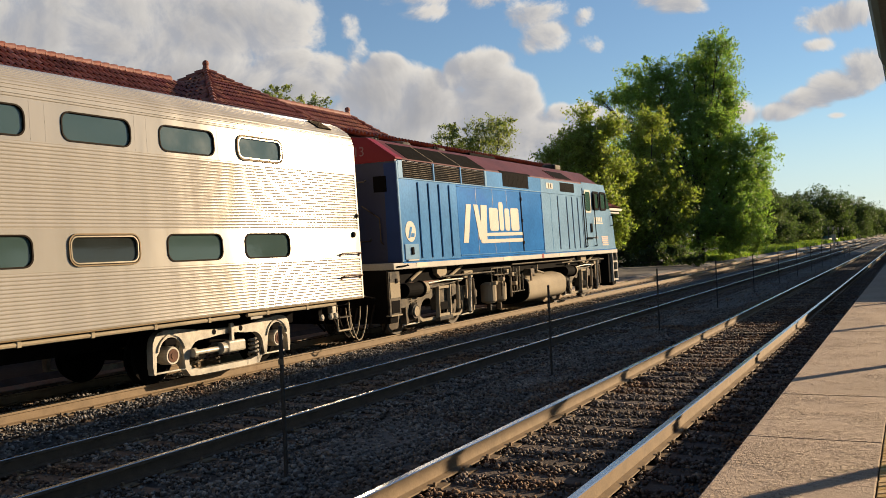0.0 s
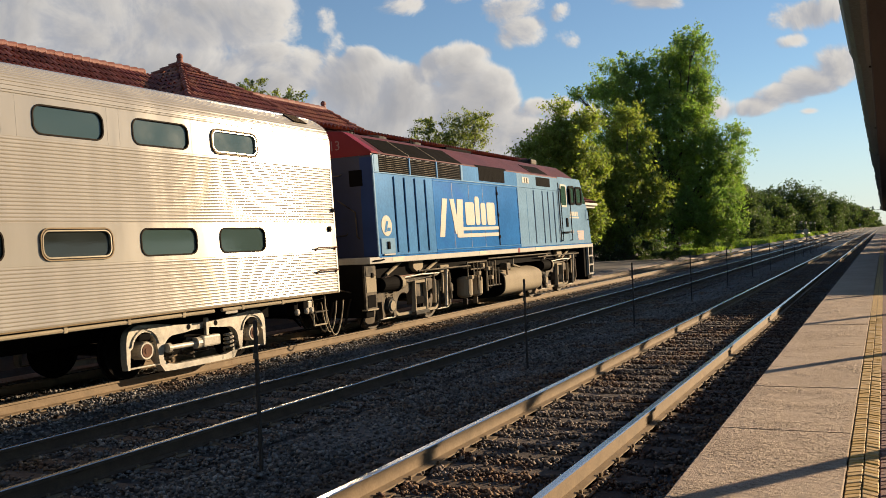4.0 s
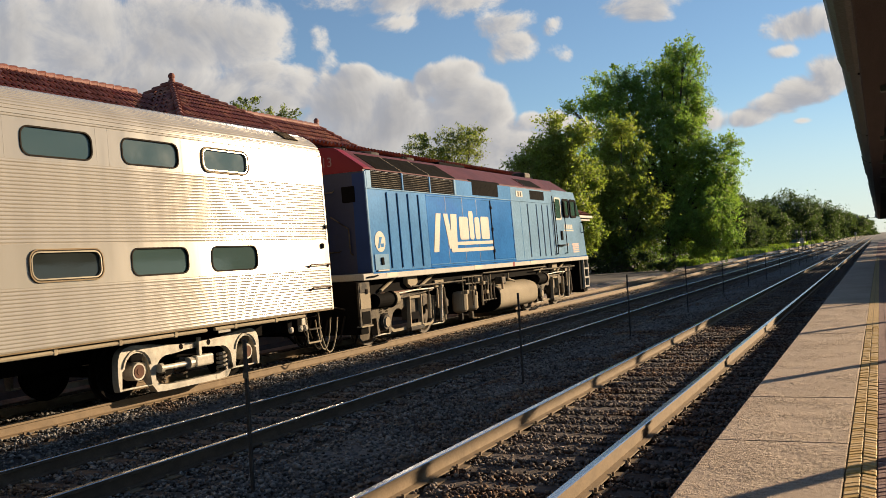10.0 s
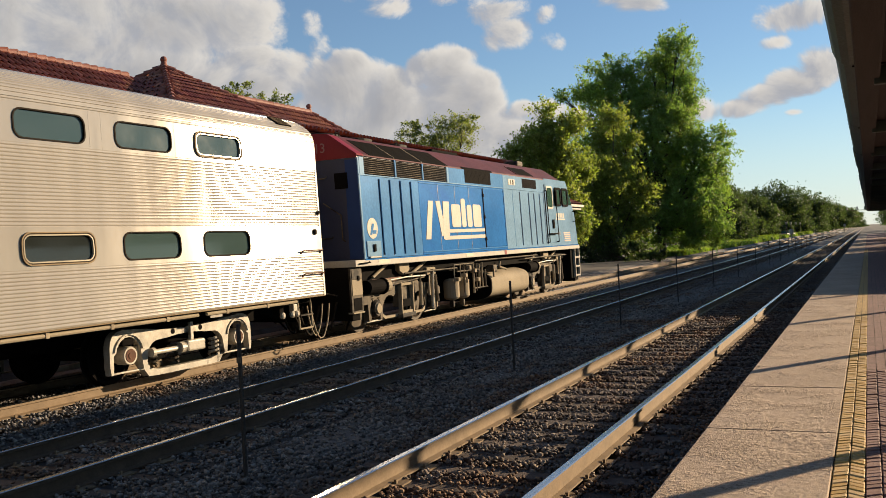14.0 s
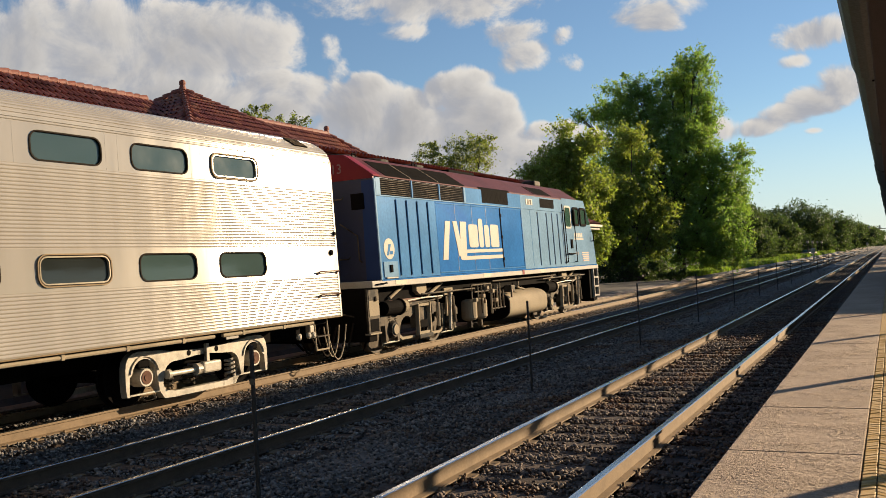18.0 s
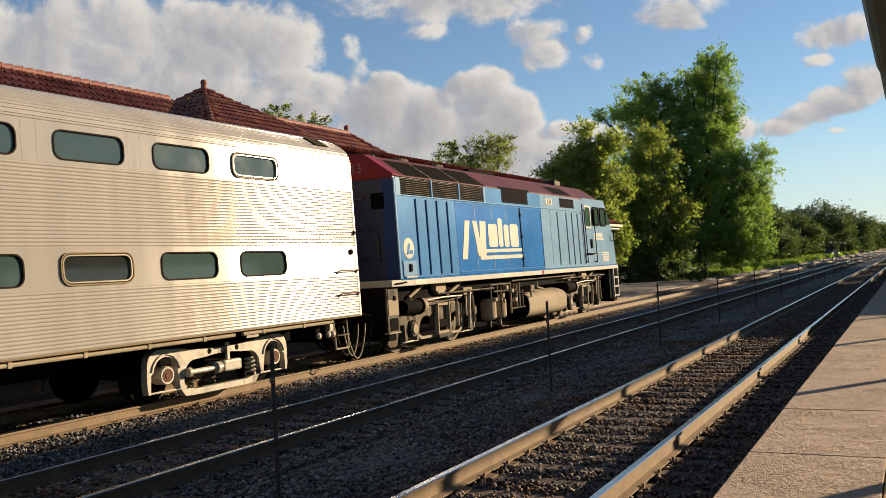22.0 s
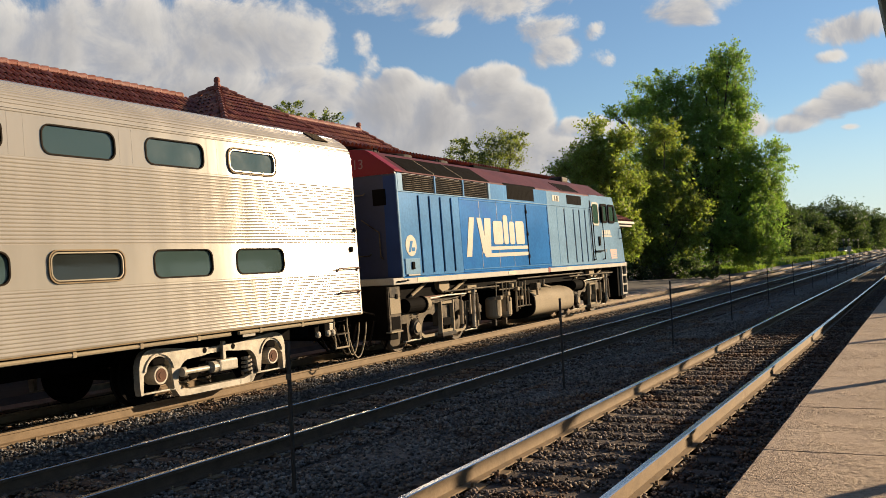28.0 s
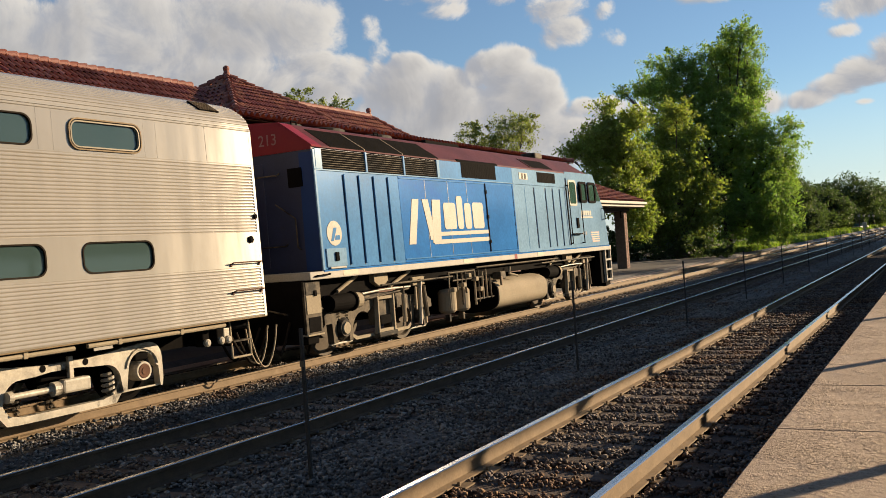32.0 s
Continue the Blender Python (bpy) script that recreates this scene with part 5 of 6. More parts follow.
MAIN_CURVE = ((0, 7.4), (0.6, 6.92), (1.15, 6.5), (2.45, 5.94), (4.0, 5.6), (5.4, 5.36), (6.2, 5.22))
BAY_CURVE = ((0, 7.95), (0.3, 7.75), (0.6, 7.53), (1.3, 7.12), (1.94, 6.7), (2.5, 6.28), (4.0, 5.6), (6.0, 5.2))


def curve(points, s):
    return float(np.interp(s, [p[0] for p in points], [p[1] for p in points]))


def main_height(x, y):
    return curve(MAIN_CURVE, max(abs(x - RIDGE_X), y - HIP_Y, -12 - y))


def bay_height(x, y):
    return curve(BAY_CURVE, max(abs(x - RIDGE_X), abs(y - BAY_Y)))


def tile_verts(place, u, s, du, ds):
    """A barrel tile at (u, s) on a roof face: a hump across, lifted at its lower edge."""
    out = []
    for row, lift in ((0.0, 0.0), (1.0, 0.05)):
        for i in range(5):
            t = i / 4
            x, y, z = place(u + 0.86 * du * (t - 0.5), s + ds * (row * 1.12))
            out.append((x, y, z + lift + 0.085 * math.sin(math.pi * t)))
    return out


TILE_FACES = [(i, i + 1, i + 6, i + 5) for i in range(4)]


def roof_face(roof, place, hold, us, ss, single, du=0.2, ds=0.27):
    """Lays tiles over a roof face; those in the stretch 'single' are pieces of their own."""
    verts, faces = [], []
    for j in range(int((ss[1] - ss[0]) / ds)):
        for i in range(int((us[1] - us[0]) / du)):
            u, s = us[0] + (i + 0.5) * du, ss[0] + j * ds
            if not hold(u, s):
                continue
            vs = tile_verts(place, u, s, du, ds)
            if single(u, s):
                me = bpy.data.meshes.new("roof_tile")
                me.from_pydata(vs, [], TILE_FACES)
                me.materials.append(TILE)
                ob = new("roof_tile", me)
                ob.parent = roof
            else:
                faces += [tuple(len(verts) + k for k in f) for f in TILE_FACES]
                verts += vs
    quick_mesh("roof_tiles", verts, faces, TILES, "", "", roof)


def ridge_caps(roof, path, step=0.4, r=0.13, singles=True):
    """Overlapping half-round cap tiles along a line of points."""
    length = [0.0]
    for a, b in zip(path, path[1:]):
        length.append(length[-1] + (Vector(b) - Vector(a)).length)
    n = int(length[-1] / step)

    def at(d):
        return Vector([np.interp(d, length, [p[k] for p in path]) for k in range(3)])

    bm0 = bmesh.new()
    for i in range(n):
        a, b = at(i * step), at(i * step + step * 1.08)
        add_tube(bm0, a + Vector((0, 0, 0.0)), b + Vector((0, 0, 0.03)), r * 0.86, r * 1.08, 10)
        add_tube(bm0, b + Vector((0, 0, 0.02)), b + (b - a).normalized() * 0.05 + Vector((0, 0, 0.03)), r * 1.13, r * 1.13, 10)
        if singles:
            part("ridge_tile", bm0, RIDGE_TILE, roof)
            bm0 = bmesh.new()
    if not singles:
        part("ridge_tiles", bm0, RIDGE_TILE, roof)


def finial(roof, x, y, z):
    bm = bmesh.new()
    add_tube(bm, (x, y, z - 0.1), (x, y, z + 0.12), 0.15, 0.1, 12)
    add_tube(bm, (x, y, z + 0.1), (x, y, z + 0.22), 0.1, 0.08, 12)
    bmesh.ops.create_uvsphere(bm, u_segments=12, v_segments=8, radius=0.11, matrix=Matrix.Translation((x, y, z + 0.24)))
    part("finial", bm, RIDGE_TILE, roof, "terracotta ball finial")


def station_house():
    house = empty("station_house", pose(0, 0, 0), "brick station house with a flared red clay tile roof", "building")
    wall = part("wall", box(-25.5, -15.6, -16, 35.2, -0.3, 5.0), WALL_BRICK, house, "red brown brick wall")
    for y in range(-12, 34, 4):
        win = part("window", ring([(y, 1.2), (y + 1.4, 1.2), (y + 1.4, 3.4), (y, 3.4)], [(y + 0.12, 1.32), (y + 1.28, 1.32), (y + 1.28, 3.28), (y + 0.12, 3.28)], "x", -15.6, -15.5), TRIM, house, "wooden sash window")
        part("pane", box(-15.6, -15.58, y + 0.1, y + 1.3, 1.3, 3.3), CAB_GLASS, win)
    bm = bmesh.new()
    ys = sorted(set([-18.2, -12, 24.4, 30.6, 36.8] + [HIP_Y + s for s, _ in MAIN_CURVE] + [BAY_Y + k for k in (-6, -4, -2.5, -1.94, -1.3, -0.6, -0.3, 0, 0.3, 0.6, 1.3, 1.94, 2.5, 4, 6)] + [float(k) for k in range(-12, 31, 3)]))
    xs = sorted(set([RIDGE_X + k * s for s, _ in MAIN_CURVE for k in (-1, 1)] + [RIDGE_X + k * s for s in (0.3, 0.6, 1.3, 1.94, 2.5, 3.2, 4.6) for k in (-1, 1)]))
    grid = [[bm.verts.new((x, y, max(main_height(x, y), bay_height(x, y) if abs(y - BAY_Y) < 6 else 0) - 0.07)) for x in xs] for y in ys]
    for a, b in zip(grid, grid[1:]):
        for i in range(len(xs) - 1):
            bm.faces.new((a[i], a[i + 1], b[i + 1], b[i]))
    roof = part("roof", bm, TILES, house, "flared red clay tile roof")
    part("eave", box(-26.0, -14.4, -17.8, 36.2, 4.9, 5.08), DARK_WOOD, house)

    def front(u, s):
        return (RIDGE_X + s, u, curve(MAIN_CURVE, s))

    roof_face(roof, front, lambda u, s: u < HIP_Y + s - 0.1 and (abs(u - BAY_Y) > 6 or curve(MAIN_CURVE, s) > bay_height(RIDGE_X + s, u) - 0.05), (2.0, 36.6), (0.05, 6.1), lambda u, s: 14 < u < 19.6 and s < 1.95)
    roof_face(roof, lambda u, s: (RIDGE_X + s, BAY_Y + u, curve(BAY_CURVE, s)), lambda u, s: abs(u) < s - 0.05 and curve(BAY_CURVE, s) > main_height(RIDGE_X + s, BAY_Y + u) - 0.04, (-6, 6), (0.05, 6), lambda u, s: False)
    for k in (-1, 1):
        roof_face(roof, lambda u, s: (RIDGE_X + u, BAY_Y + k * s, curve(BAY_CURVE, s)), lambda u, s: abs(u) < s - 0.05 and curve(BAY_CURVE, s) > main_height(RIDGE_X + u, BAY_Y + k * s) - 0.04, (-6, 6), (0.05, 6), lambda u, s: False)
    roof_face(roof, lambda u, s: (RIDGE_X + u, HIP_Y + s, curve(MAIN_CURVE, s)), lambda u, s: abs(u) < s - 0.05, (-6, 6), (0.05, 6.1), lambda u, s: False)
    ridge_caps(roof, [(RIDGE_X, 6.0, 7.42), (RIDGE_X, 20.9, 7.42)], 0.3, 0.1)
    ridge_caps(roof, [(RIDGE_X, 24.2, 7.42), (RIDGE_X, HIP_Y, 7.42)], 0.35, 0.1)
    ridge_caps(roof, [(RIDGE_X + s, HIP_Y + s, z + 0.03) for s, z in MAIN_CURVE], 0.35, 0.09)
    for k in (-1, 1):
        ridge_caps(roof, [(RIDGE_X + s, BAY_Y + k * s, z + 0.02) for s, z in BAY_CURVE[:7]], 0.3, 0.09)
        ridge_caps(roof, [(RIDGE_X - s, BAY_Y + k * s, z + 0.02) for s, z in BAY_CURVE[:7]], 0.3, 0.09)
    finial(roof, RIDGE_X, BAY_Y, 7.95)
    finial(roof, RIDGE_X, HIP_Y, 7.42)


def shelter():
    """A low tiled platform shelter beyond the locomotive, on brick piers."""
    ob = empty("platform_shelter", pose(-17.2, 49, 0), "low open platform shelter with tiled hip roof on brick piers", "shelter")
    for y in (-6.3, -2.5, 1.5):
        for x in (0.9, -2.6):
            pier = part("brick_pier", box(x - 0.28, x + 0.28, y - 0.28, y + 0.28, -0.3, 3.45), MORTAR, ob, "square brick pier")
            if x > 0 and y > -5:
                course = box(-0.105, 0.105, -0.05, 0.05, -0.03, 0.03)
                me = bpy.data.meshes.new("brick")
                course.to_mesh(me)
                me.materials.append(PIECE_BRICK)
                for r in range(46):
                    for q in range(2):
                        b = new("brick", me)
                        b.parent = pier
                        b.matrix_basis = pose(x + 0.245, y - 0.14 + 0.26 * q + (0.03 if r % 2 else -0.03), -0.12 + r * 0.075, 0, 0, 90)
    part("beam", box(-3.0, 1.3, -7, 2.0, 3.3, 3.5, 0.02), DARK_WOOD, ob, "dark timber ceiling beam")
    part("eave_fascia", box(-3.9, 1.92, -7.6, 2.98, 3.5, 3.66, 0.02), TRIM, ob, "pale painted eave board")
    part("gutter", box(1.9, 2.06, -7.6, 3.1, 3.64, 3.8, 0.03), TRIM, ob)
    part("end_gutter", box(-3.9, 2.05, 2.96, 3.12, 3.64, 3.8, 0.03), TRIM, ob)
    bm = bmesh.new()
    pts = [(2.0, 3.05, 3.78), (2.0, -7.6, 3.78), (-4.0, -7.6, 3.78), (-4.0, 3.05, 3.78), (-1.0, -0.2, 5.3), (-1.0, -7.6, 5.3)]
    v = [bm.verts.new(p) for p in pts]
    for f in ((0, 4, 5, 1), (0, 3, 4), (3, 2, 5, 4), (1, 5, 2), (0, 1, 2, 3)):
        bm.faces.new([v[i] for i in f])
    bmesh.ops.recalc_face_normals(bm, faces=bm.faces[:])
    roof = part("roof", bm, TILES, ob, "dull red tile roof")
    rows, faces = [], []
    for j in range(14):
        for i in range(48):
            t, y = j / 14, -7.5 + 0.22 * i
            if y > 3.0 - 3.2 * t:
                continue
            vs = tile_verts(lambda u, s: (2.0 - 3.0 * s, u, 3.80 + 1.52 * s), y, t + 1 / 14, 0.22, -1 / 14)
            faces += [tuple(len(rows) + k for k in f) for f in TILE_FACES]
            rows += vs
    quick_mesh("roof_tiles", rows, faces, TILES, "", "", roof)
    part("lamp", tube([(1.3, 0.4, 2.9), (1.3, 0.4, 3.3)], 0.05), BLACK, ob)


# ---- canopy over the near platform ----
def canopy():
    ob = empty("platform_canopy", pose(0, 0, 0), "long platform canopy with dark boarded soffit and green steel gutter", "canopy", kind="structure")
    y0, y1 = -9.0, 116.0
    part("soffit", box(0.05, 4.45, y0, y1, 3.44, 3.5), DARK_WOOD, ob, "dark board soffit")
    for i in range(14):
        x = 0.1 + i * 0.295
        part("board", box(x, x + 0.28, y0, y1, 3.425, 3.438), DARK_WOOD, ob)
    part("deck", prism([(-0.02, 3.5), (4.5, 3.5), (4.5, 3.6), (1.9, 4.75), (-0.02, 3.6)], "y", y0, y1), BLACK, ob, "low gabled canopy roof")
    outline = [(0.0, 3.37), (0.05, 3.37), (0.05, 3.6), (-0.12, 3.6), (-0.15, 3.52), (-0.12, 3.44), (-0.07, 3.39)]
    n = 20
    for i in range(n):
        a, b = y0 + (y1 - y0) * i / n, y0 + (y1 - y0) * (i + 1) / n
        d = 0.012 * math.sin(i * 2.3)
        g = part("gutter", prism([(x + d, z) for x, z in outline], "y", a, b - 0.01), GREEN_STEEL, ob, "dented green steel gutter")
        part("bracket", box(0.0 + d, 0.4, a + 0.02, a + 0.05, 3.355, 3.368), BLACK, g)
    part("cornice", box(0.03, 0.26, y0, y1, 3.30, 3.43, 0.02), DARK_WOOD, ob)
    part("ceiling_beam", box(2.15, 2.45, y0, y1, 3.12, 3.42, 0.02), GREEN_STEEL, ob)
    k = 0
    y = 10.37 - 5.4 * 3
    while y < y1:
        col = part("column", tube([(2.3, y, TOP), (2.3, y, 3.2)], 0.085, 14), GREEN_STEEL, ob, "round green steel column")
        part("base", tube([(2.3, y, TOP), (2.3, y, TOP + 0.1)], 0.15, 14), GREEN_STEEL, col)
        part("cross_beam", box(0.2, 4.35, y - 0.06, y + 0.06, 3.24, 3.42, 0.01), GREEN_STEEL, ob)
        y += 5.4
    # Unseen block, added and sized to cast the shade over platform and tracks.
    depot = empty("depot", pose(0, 0, 0), "plain brick block beneath the platform canopy, added unseen for its shade", "building", kind="structure")
    part("wall", box(4.7, 8.8, 34.4, 64, -0.3, 3.4), WALL_BRICK, depot)
    part("roof", box(4.68, 9.1, 34.2, 64.4, 3.42, 3.6), BLACK, depot)


def far_platform():
    ob = empty("far_platform", pose(0, 0, 0), "low concrete platform across the tracks", "platform", kind="structure")
    for i in range(24):
        part("slab", box(-15.5, -12.75, -10 + i * 4, -6.02 + i * 4, -0.4, -0.1, 0.01), CONCRETE, ob)


def fence_posts():
    for i in range(14):
        y = -0.2 + 6.83 * i
        post = empty("fence_post", pose(-5.1, y, -0.25), "slim dark steel fence post standing in the ballast", "fence post", "posts between the tracks")
        bm = box(-0.015, 0.015, -0.015, 0.015, 0, 1.45, 0.004)
        part("shaft", bm, POST, post)
        part("foot", box(-0.05, 0.05, -0.05, 0.05, -0.02, 0.03, 0.01), POST, post)
        part("clip", box(-0.02, 0.02, -0.024, -0.012, 1.1, 1.15), GREASE, post)


# ---- plants ----
LEAF_DARK = foliage("tree_leaves", (0.10, 0.178, 0.058), (0.135, 0.21, 0.066))
LEAF_OLIVE = foliage("olive_leaves", (0.095, 0.125, 0.05), (0.125, 0.15, 0.06))
LEAF_LIGHT = foliage("light_leaves", (0.125, 0.175, 0.052), (0.165, 0.205, 0.06))
LEAF_FAR = foliage("distant_leaves", (0.027, 0.048, 0.024), (0.042, 0.066, 0.029))
GRASS = foliage("grass_blades", (0.0806, 0.136, 0.0248), (0.105, 0.155, 0.0372))
BARK = material("bark", (0.051, 0.039, 0.0288), 0.9, 0, 3, 0.3, 0.6, 20, stretch=(4, 4, 0.6))


def leaf_cloud(rng, lobes, count, size, clumps, spread, shoots=1.0):
    """Leaf quads gathered in clumps that fill the lobes (x, y, z, rx, ry, rz), thicker toward the outside."""
    lobes = np.asarray(lobes, float)
    vol = lobes[:, 3] * lobes[:, 4] * lobes[:, 5]
    pick = rng.choice(len(lobes), clumps, p=vol ** 0.75 / np.sum(vol ** 0.75))
    d = rng.normal(size=(clumps, 3))
    d /= np.linalg.norm(d, axis=1)[:, None]
    c = lobes[pick, :3] + d * lobes[pick, 3:] * (rng.uniform(0.3, 1.28, (clumps, 1)) ** 0.7)
    shoot = d * np.array([0.8, 0.8, 0.5]) + rng.normal(size=(clumps, 3)) * 0.45 + np.array([0, 0, 0.55])
    shoot *= (rng.uniform(0.5, 3.2, clumps) * shoots * spread / np.linalg.norm(shoot, axis=1))[:, None]
    who = rng.integers(0, clumps, count)
    along = rng.uniform(-0.7, 1.0, (count, 1))
    wide = rng.uniform(0.35, 1.3, clumps)[who][:, None] * spread * (1.05 - 0.55 * along)
    p = c[who] + shoot[who] * along + rng.normal(size=(count, 3)) * wide * np.array([1, 1, 0.7])
    a = rng.normal(size=(count, 3))
    a /= np.linalg.norm(a, axis=1)[:, None]
    b = np.cross(a, rng.normal(size=(count, 3)))
    b /= np.linalg.norm(b, axis=1)[:, None]
    s = size * rng.uniform(0.6, 1.4, (count, 1))
    q = np.stack([p - a * s, p + b * s * 0.45, p + a * s, p - b * s * 0.45], 1)
    return q.reshape(-1, 3), np.arange(count * 4).reshape(-1, 4)


def tree(name, base, lobes, label, leaf, count, size, clumps, spread, trunk=0.3, seed=1, category="tree", shoots=1.0):
    rng = np.random.default_rng(seed)
    base = Vector(base)
    ob = empty(name, Matrix.Translation(base), label, category)
    lob = [(x - base.x, y - base.y, z - base.z, rx, ry, rz) for x, y, z, rx, ry, rz in lobes]
    bm = bmesh.new()
    top = max(l[2] for l in lob)
    pts = [Vector((0, 0, -0.2))]
    for i in range(1, 6):
        pts.append(Vector((rng.normal() * 0.12 * i, rng.normal() * 0.12 * i, top * 0.85 * i / 5)))
    for i, (a, b) in enumerate(zip(pts, pts[1:])):
        add_tube(bm, a, b, trunk * (1 - i * 0.17), trunk * (1 - (i + 1) * 0.17), 10)
    for l in lob:
        c = Vector(l[:3])
        root = pts[min(4, max(1, int(c.z / top * 3.2)))]
        mid = root.lerp(c, 0.5) + Vector((0, 0, -0.3))
        add_tube(bm, root, mid, trunk * 0.4, trunk * 0.25, 7)
        add_tube(bm, mid, c, trunk * 0.25, trunk * 0.1, 6)
        for k in range(5):
            e = c + Vector(rng.normal(size=3)) * min(l[3:]) * 0.5
            add_tube(bm, mid.lerp(c, 0.6), e, trunk * 0.1, trunk * 0.03, 5)
    part("trunk", bm, BARK, ob, "dark trunk and limbs")
    v, f = leaf_cloud(rng, lob, count, size, clumps, spread, shoots)
    quick_mesh("crown", v, f, leaf, "leafy crown", "", ob, "")
    return ob


def flat_lobes(y, rows, depth=0.9):
    return [(x, y + (i % 3 - 1) * 1.2, z, rx * 1.16, rx * depth * 1.15, rz * 1.12) for i, (x, z, rx, rz) in enumerate(rows)]


def plants():
    tall = flat_lobes(76, ((-13.3, 17.3, 0.9, 1.0), (-14.5, 16.5, 0.8, 1.1), (-16.0, 16.3, 0.9, 1.1), (-18.3, 16.2, 0.9, 1.1), (-20.5, 15.5, 0.9, 1.1), (-22.1, 14.5, 0.8, 0.8), (-23.2, 14.1, 0.6, 0.3), (-13.1, 15.3, 1.0, 1.6), (-15.4, 14.7, 1.6, 1.7), (-18.2, 14.0, 1.7, 1.7), (-20.3, 13.3, 1.2, 1.4), (-13.6, 13.0, 1.2, 1.8), (-15.8, 12.0, 2.0, 1.8), (-13.1, 10.9, 0.9, 1.4)))
    tall += flat_lobes(76, ((-14.4, 9.6, 2.0, 1.8), (-10.5, 9.3, 0.7, 0.9), (-10.5, 8.0, 0.6, 0.9), (-11.9, 8.3, 1.1, 1.4), (-13.7, 6.8, 2.2, 1.8), (-11.2, 6.0, 1.0, 1.4), (-12.9, 4.3, 2.3, 1.8), (-11.0, 3.7, 0.8, 1.6), (-14.9, 4.0, 1.8, 1.8), (-11.8, 2.1, 1.5, 1.2), (-13.8, 2.0, 1.7, 1.3), (-16.0, 7.1, 1.8, 1.8), (-18.2, 10.2, 1.6, 1.8), (-18.6, 6.6, 1.8, 1.8), (-21.2, 10.4, 1.5, 1.7), (-21.6, 6.4, 1.9, 2.2), (-20.6, 2.8, 2.2, 1.8), (-16.6, 2.4, 2.0, 1.5)))
    tree("tall_tree", (-15.6, 76, -0.1), tall, "tall dense green tree with an uneven crown beside the track", LEAF_DARK, 190000, 0.105, 2800, 0.29, 0.36, 2, shoots=1.1)
    mid = flat_lobes(67.5, ((-16.7, 10.7, 0.8, 0.8), (-17.9, 9.2, 0.7, 0.9), (-16.4, 8.9, 0.6, 0.8), (-18.0, 6.9, 1.1, 1.0), (-16.4, 6.8, 0.9, 0.9), (-15.8, 5.3, 1.1, 1.0), (-17.6, 5.2, 1.3, 1.1), (-19.3, 4.6, 1.1, 1.1), (-16.3, 3.3, 1.3, 1.0), (-18.4, 2.9, 1.3, 1.1), (-17.2, 1.6, 1.6, 1.0), (-19.6, 1.8, 1.3, 1.1)), 0.8)
    tree("broad_tree", (-17.2, 67.5, -0.1), mid, "yellow-green tree with layered boughs before the taller one", LEAF_LIGHT, 48000, 0.11, 900, 0.26, 0.2, 3, shoots=1.1)
    side = flat_lobes(61, ((-19.9, 10.9, 0.5, 0.5), (-18.5, 9.8, 1.0, 0.6), (-21.4, 9.2, 0.8, 0.7), (-19.9, 8.9, 1.2, 1.0), (-22.6, 8.5, 0.7, 0.6), (-23.5, 8.1, 0.4, 0.3), (-18.7, 7.9, 1.1, 0.8), (-20.5, 7.4, 1.5, 0.8), (-18.1, 6.8, 0.7, 0.8), (-19.6, 5.3, 1.5, 1.5), (-18.6, 3.3, 1.1, 1.4)))
    tree("side_tree", (-19.8, 61, -0.1), side, "mid-green spreading tree beside the platform shelter", LEAF_LIGHT, 44000, 0.105, 800, 0.24, 0.2, 7, shoots=1.1)
    # Shrubs wear the darker distant leaf: the trees' shade is put into colour.
    tree("shrub", (-16.4, 64.5, -0.1), flat_lobes(64.5, ((-18.6, 0.9, 0.9, 0.8), (-17.5, 0.5, 0.8, 0.5), (-16.1, 0.8, 1.0, 0.8), (-14.8, 0.7, 0.8, 0.7), (-20.4, 1.0, 1.2, 0.9), (-22.0, 1.0, 1.3, 1.0), (-13.4, 0.5, 0.6, 0.4))), "low shrubs at the foot of the trees, leaves darkened for shade", LEAF_FAR, 13000, 0.12, 160, 0.2, 0.06, 4, "bush")
    tree("airy_tree", (-34.6, 75, -0.1), flat_lobes(75, ((-37.6, 12.4, 1.0, 1.0), (-35.4, 12.6, 1.1, 0.8), (-33.4, 12.9, 1.1, 0.9), (-32.3, 12.0, 0.7, 1.0), (-34.5, 11.2, 2.0, 0.8), (-37.6, 11.0, 1.1, 0.8), (-34.5, 9.0, 2.5, 1.2))), "thin-leaved tree behind the station roof", LEAF_OLIVE, 15000, 0.1, 330, 0.24, 0.2, 5)
    tree("roadside_tree", (-37.4, 50, -0.1), flat_lobes(50, ((-38.0, 13.0, 0.8, 0.4), (-38.6, 12.6, 0.8, 0.4), (-36.2, 12.3, 0.6, 0.3), (-35.9, 11.9, 0.5, 0.3), (-37.3, 10.5, 2.0, 1.0))), "tree whose top shows over the station roof", LEAF_OLIVE, 9000, 0.075, 90, 0.17, 0.18, 6)
    rng = random.Random(8)
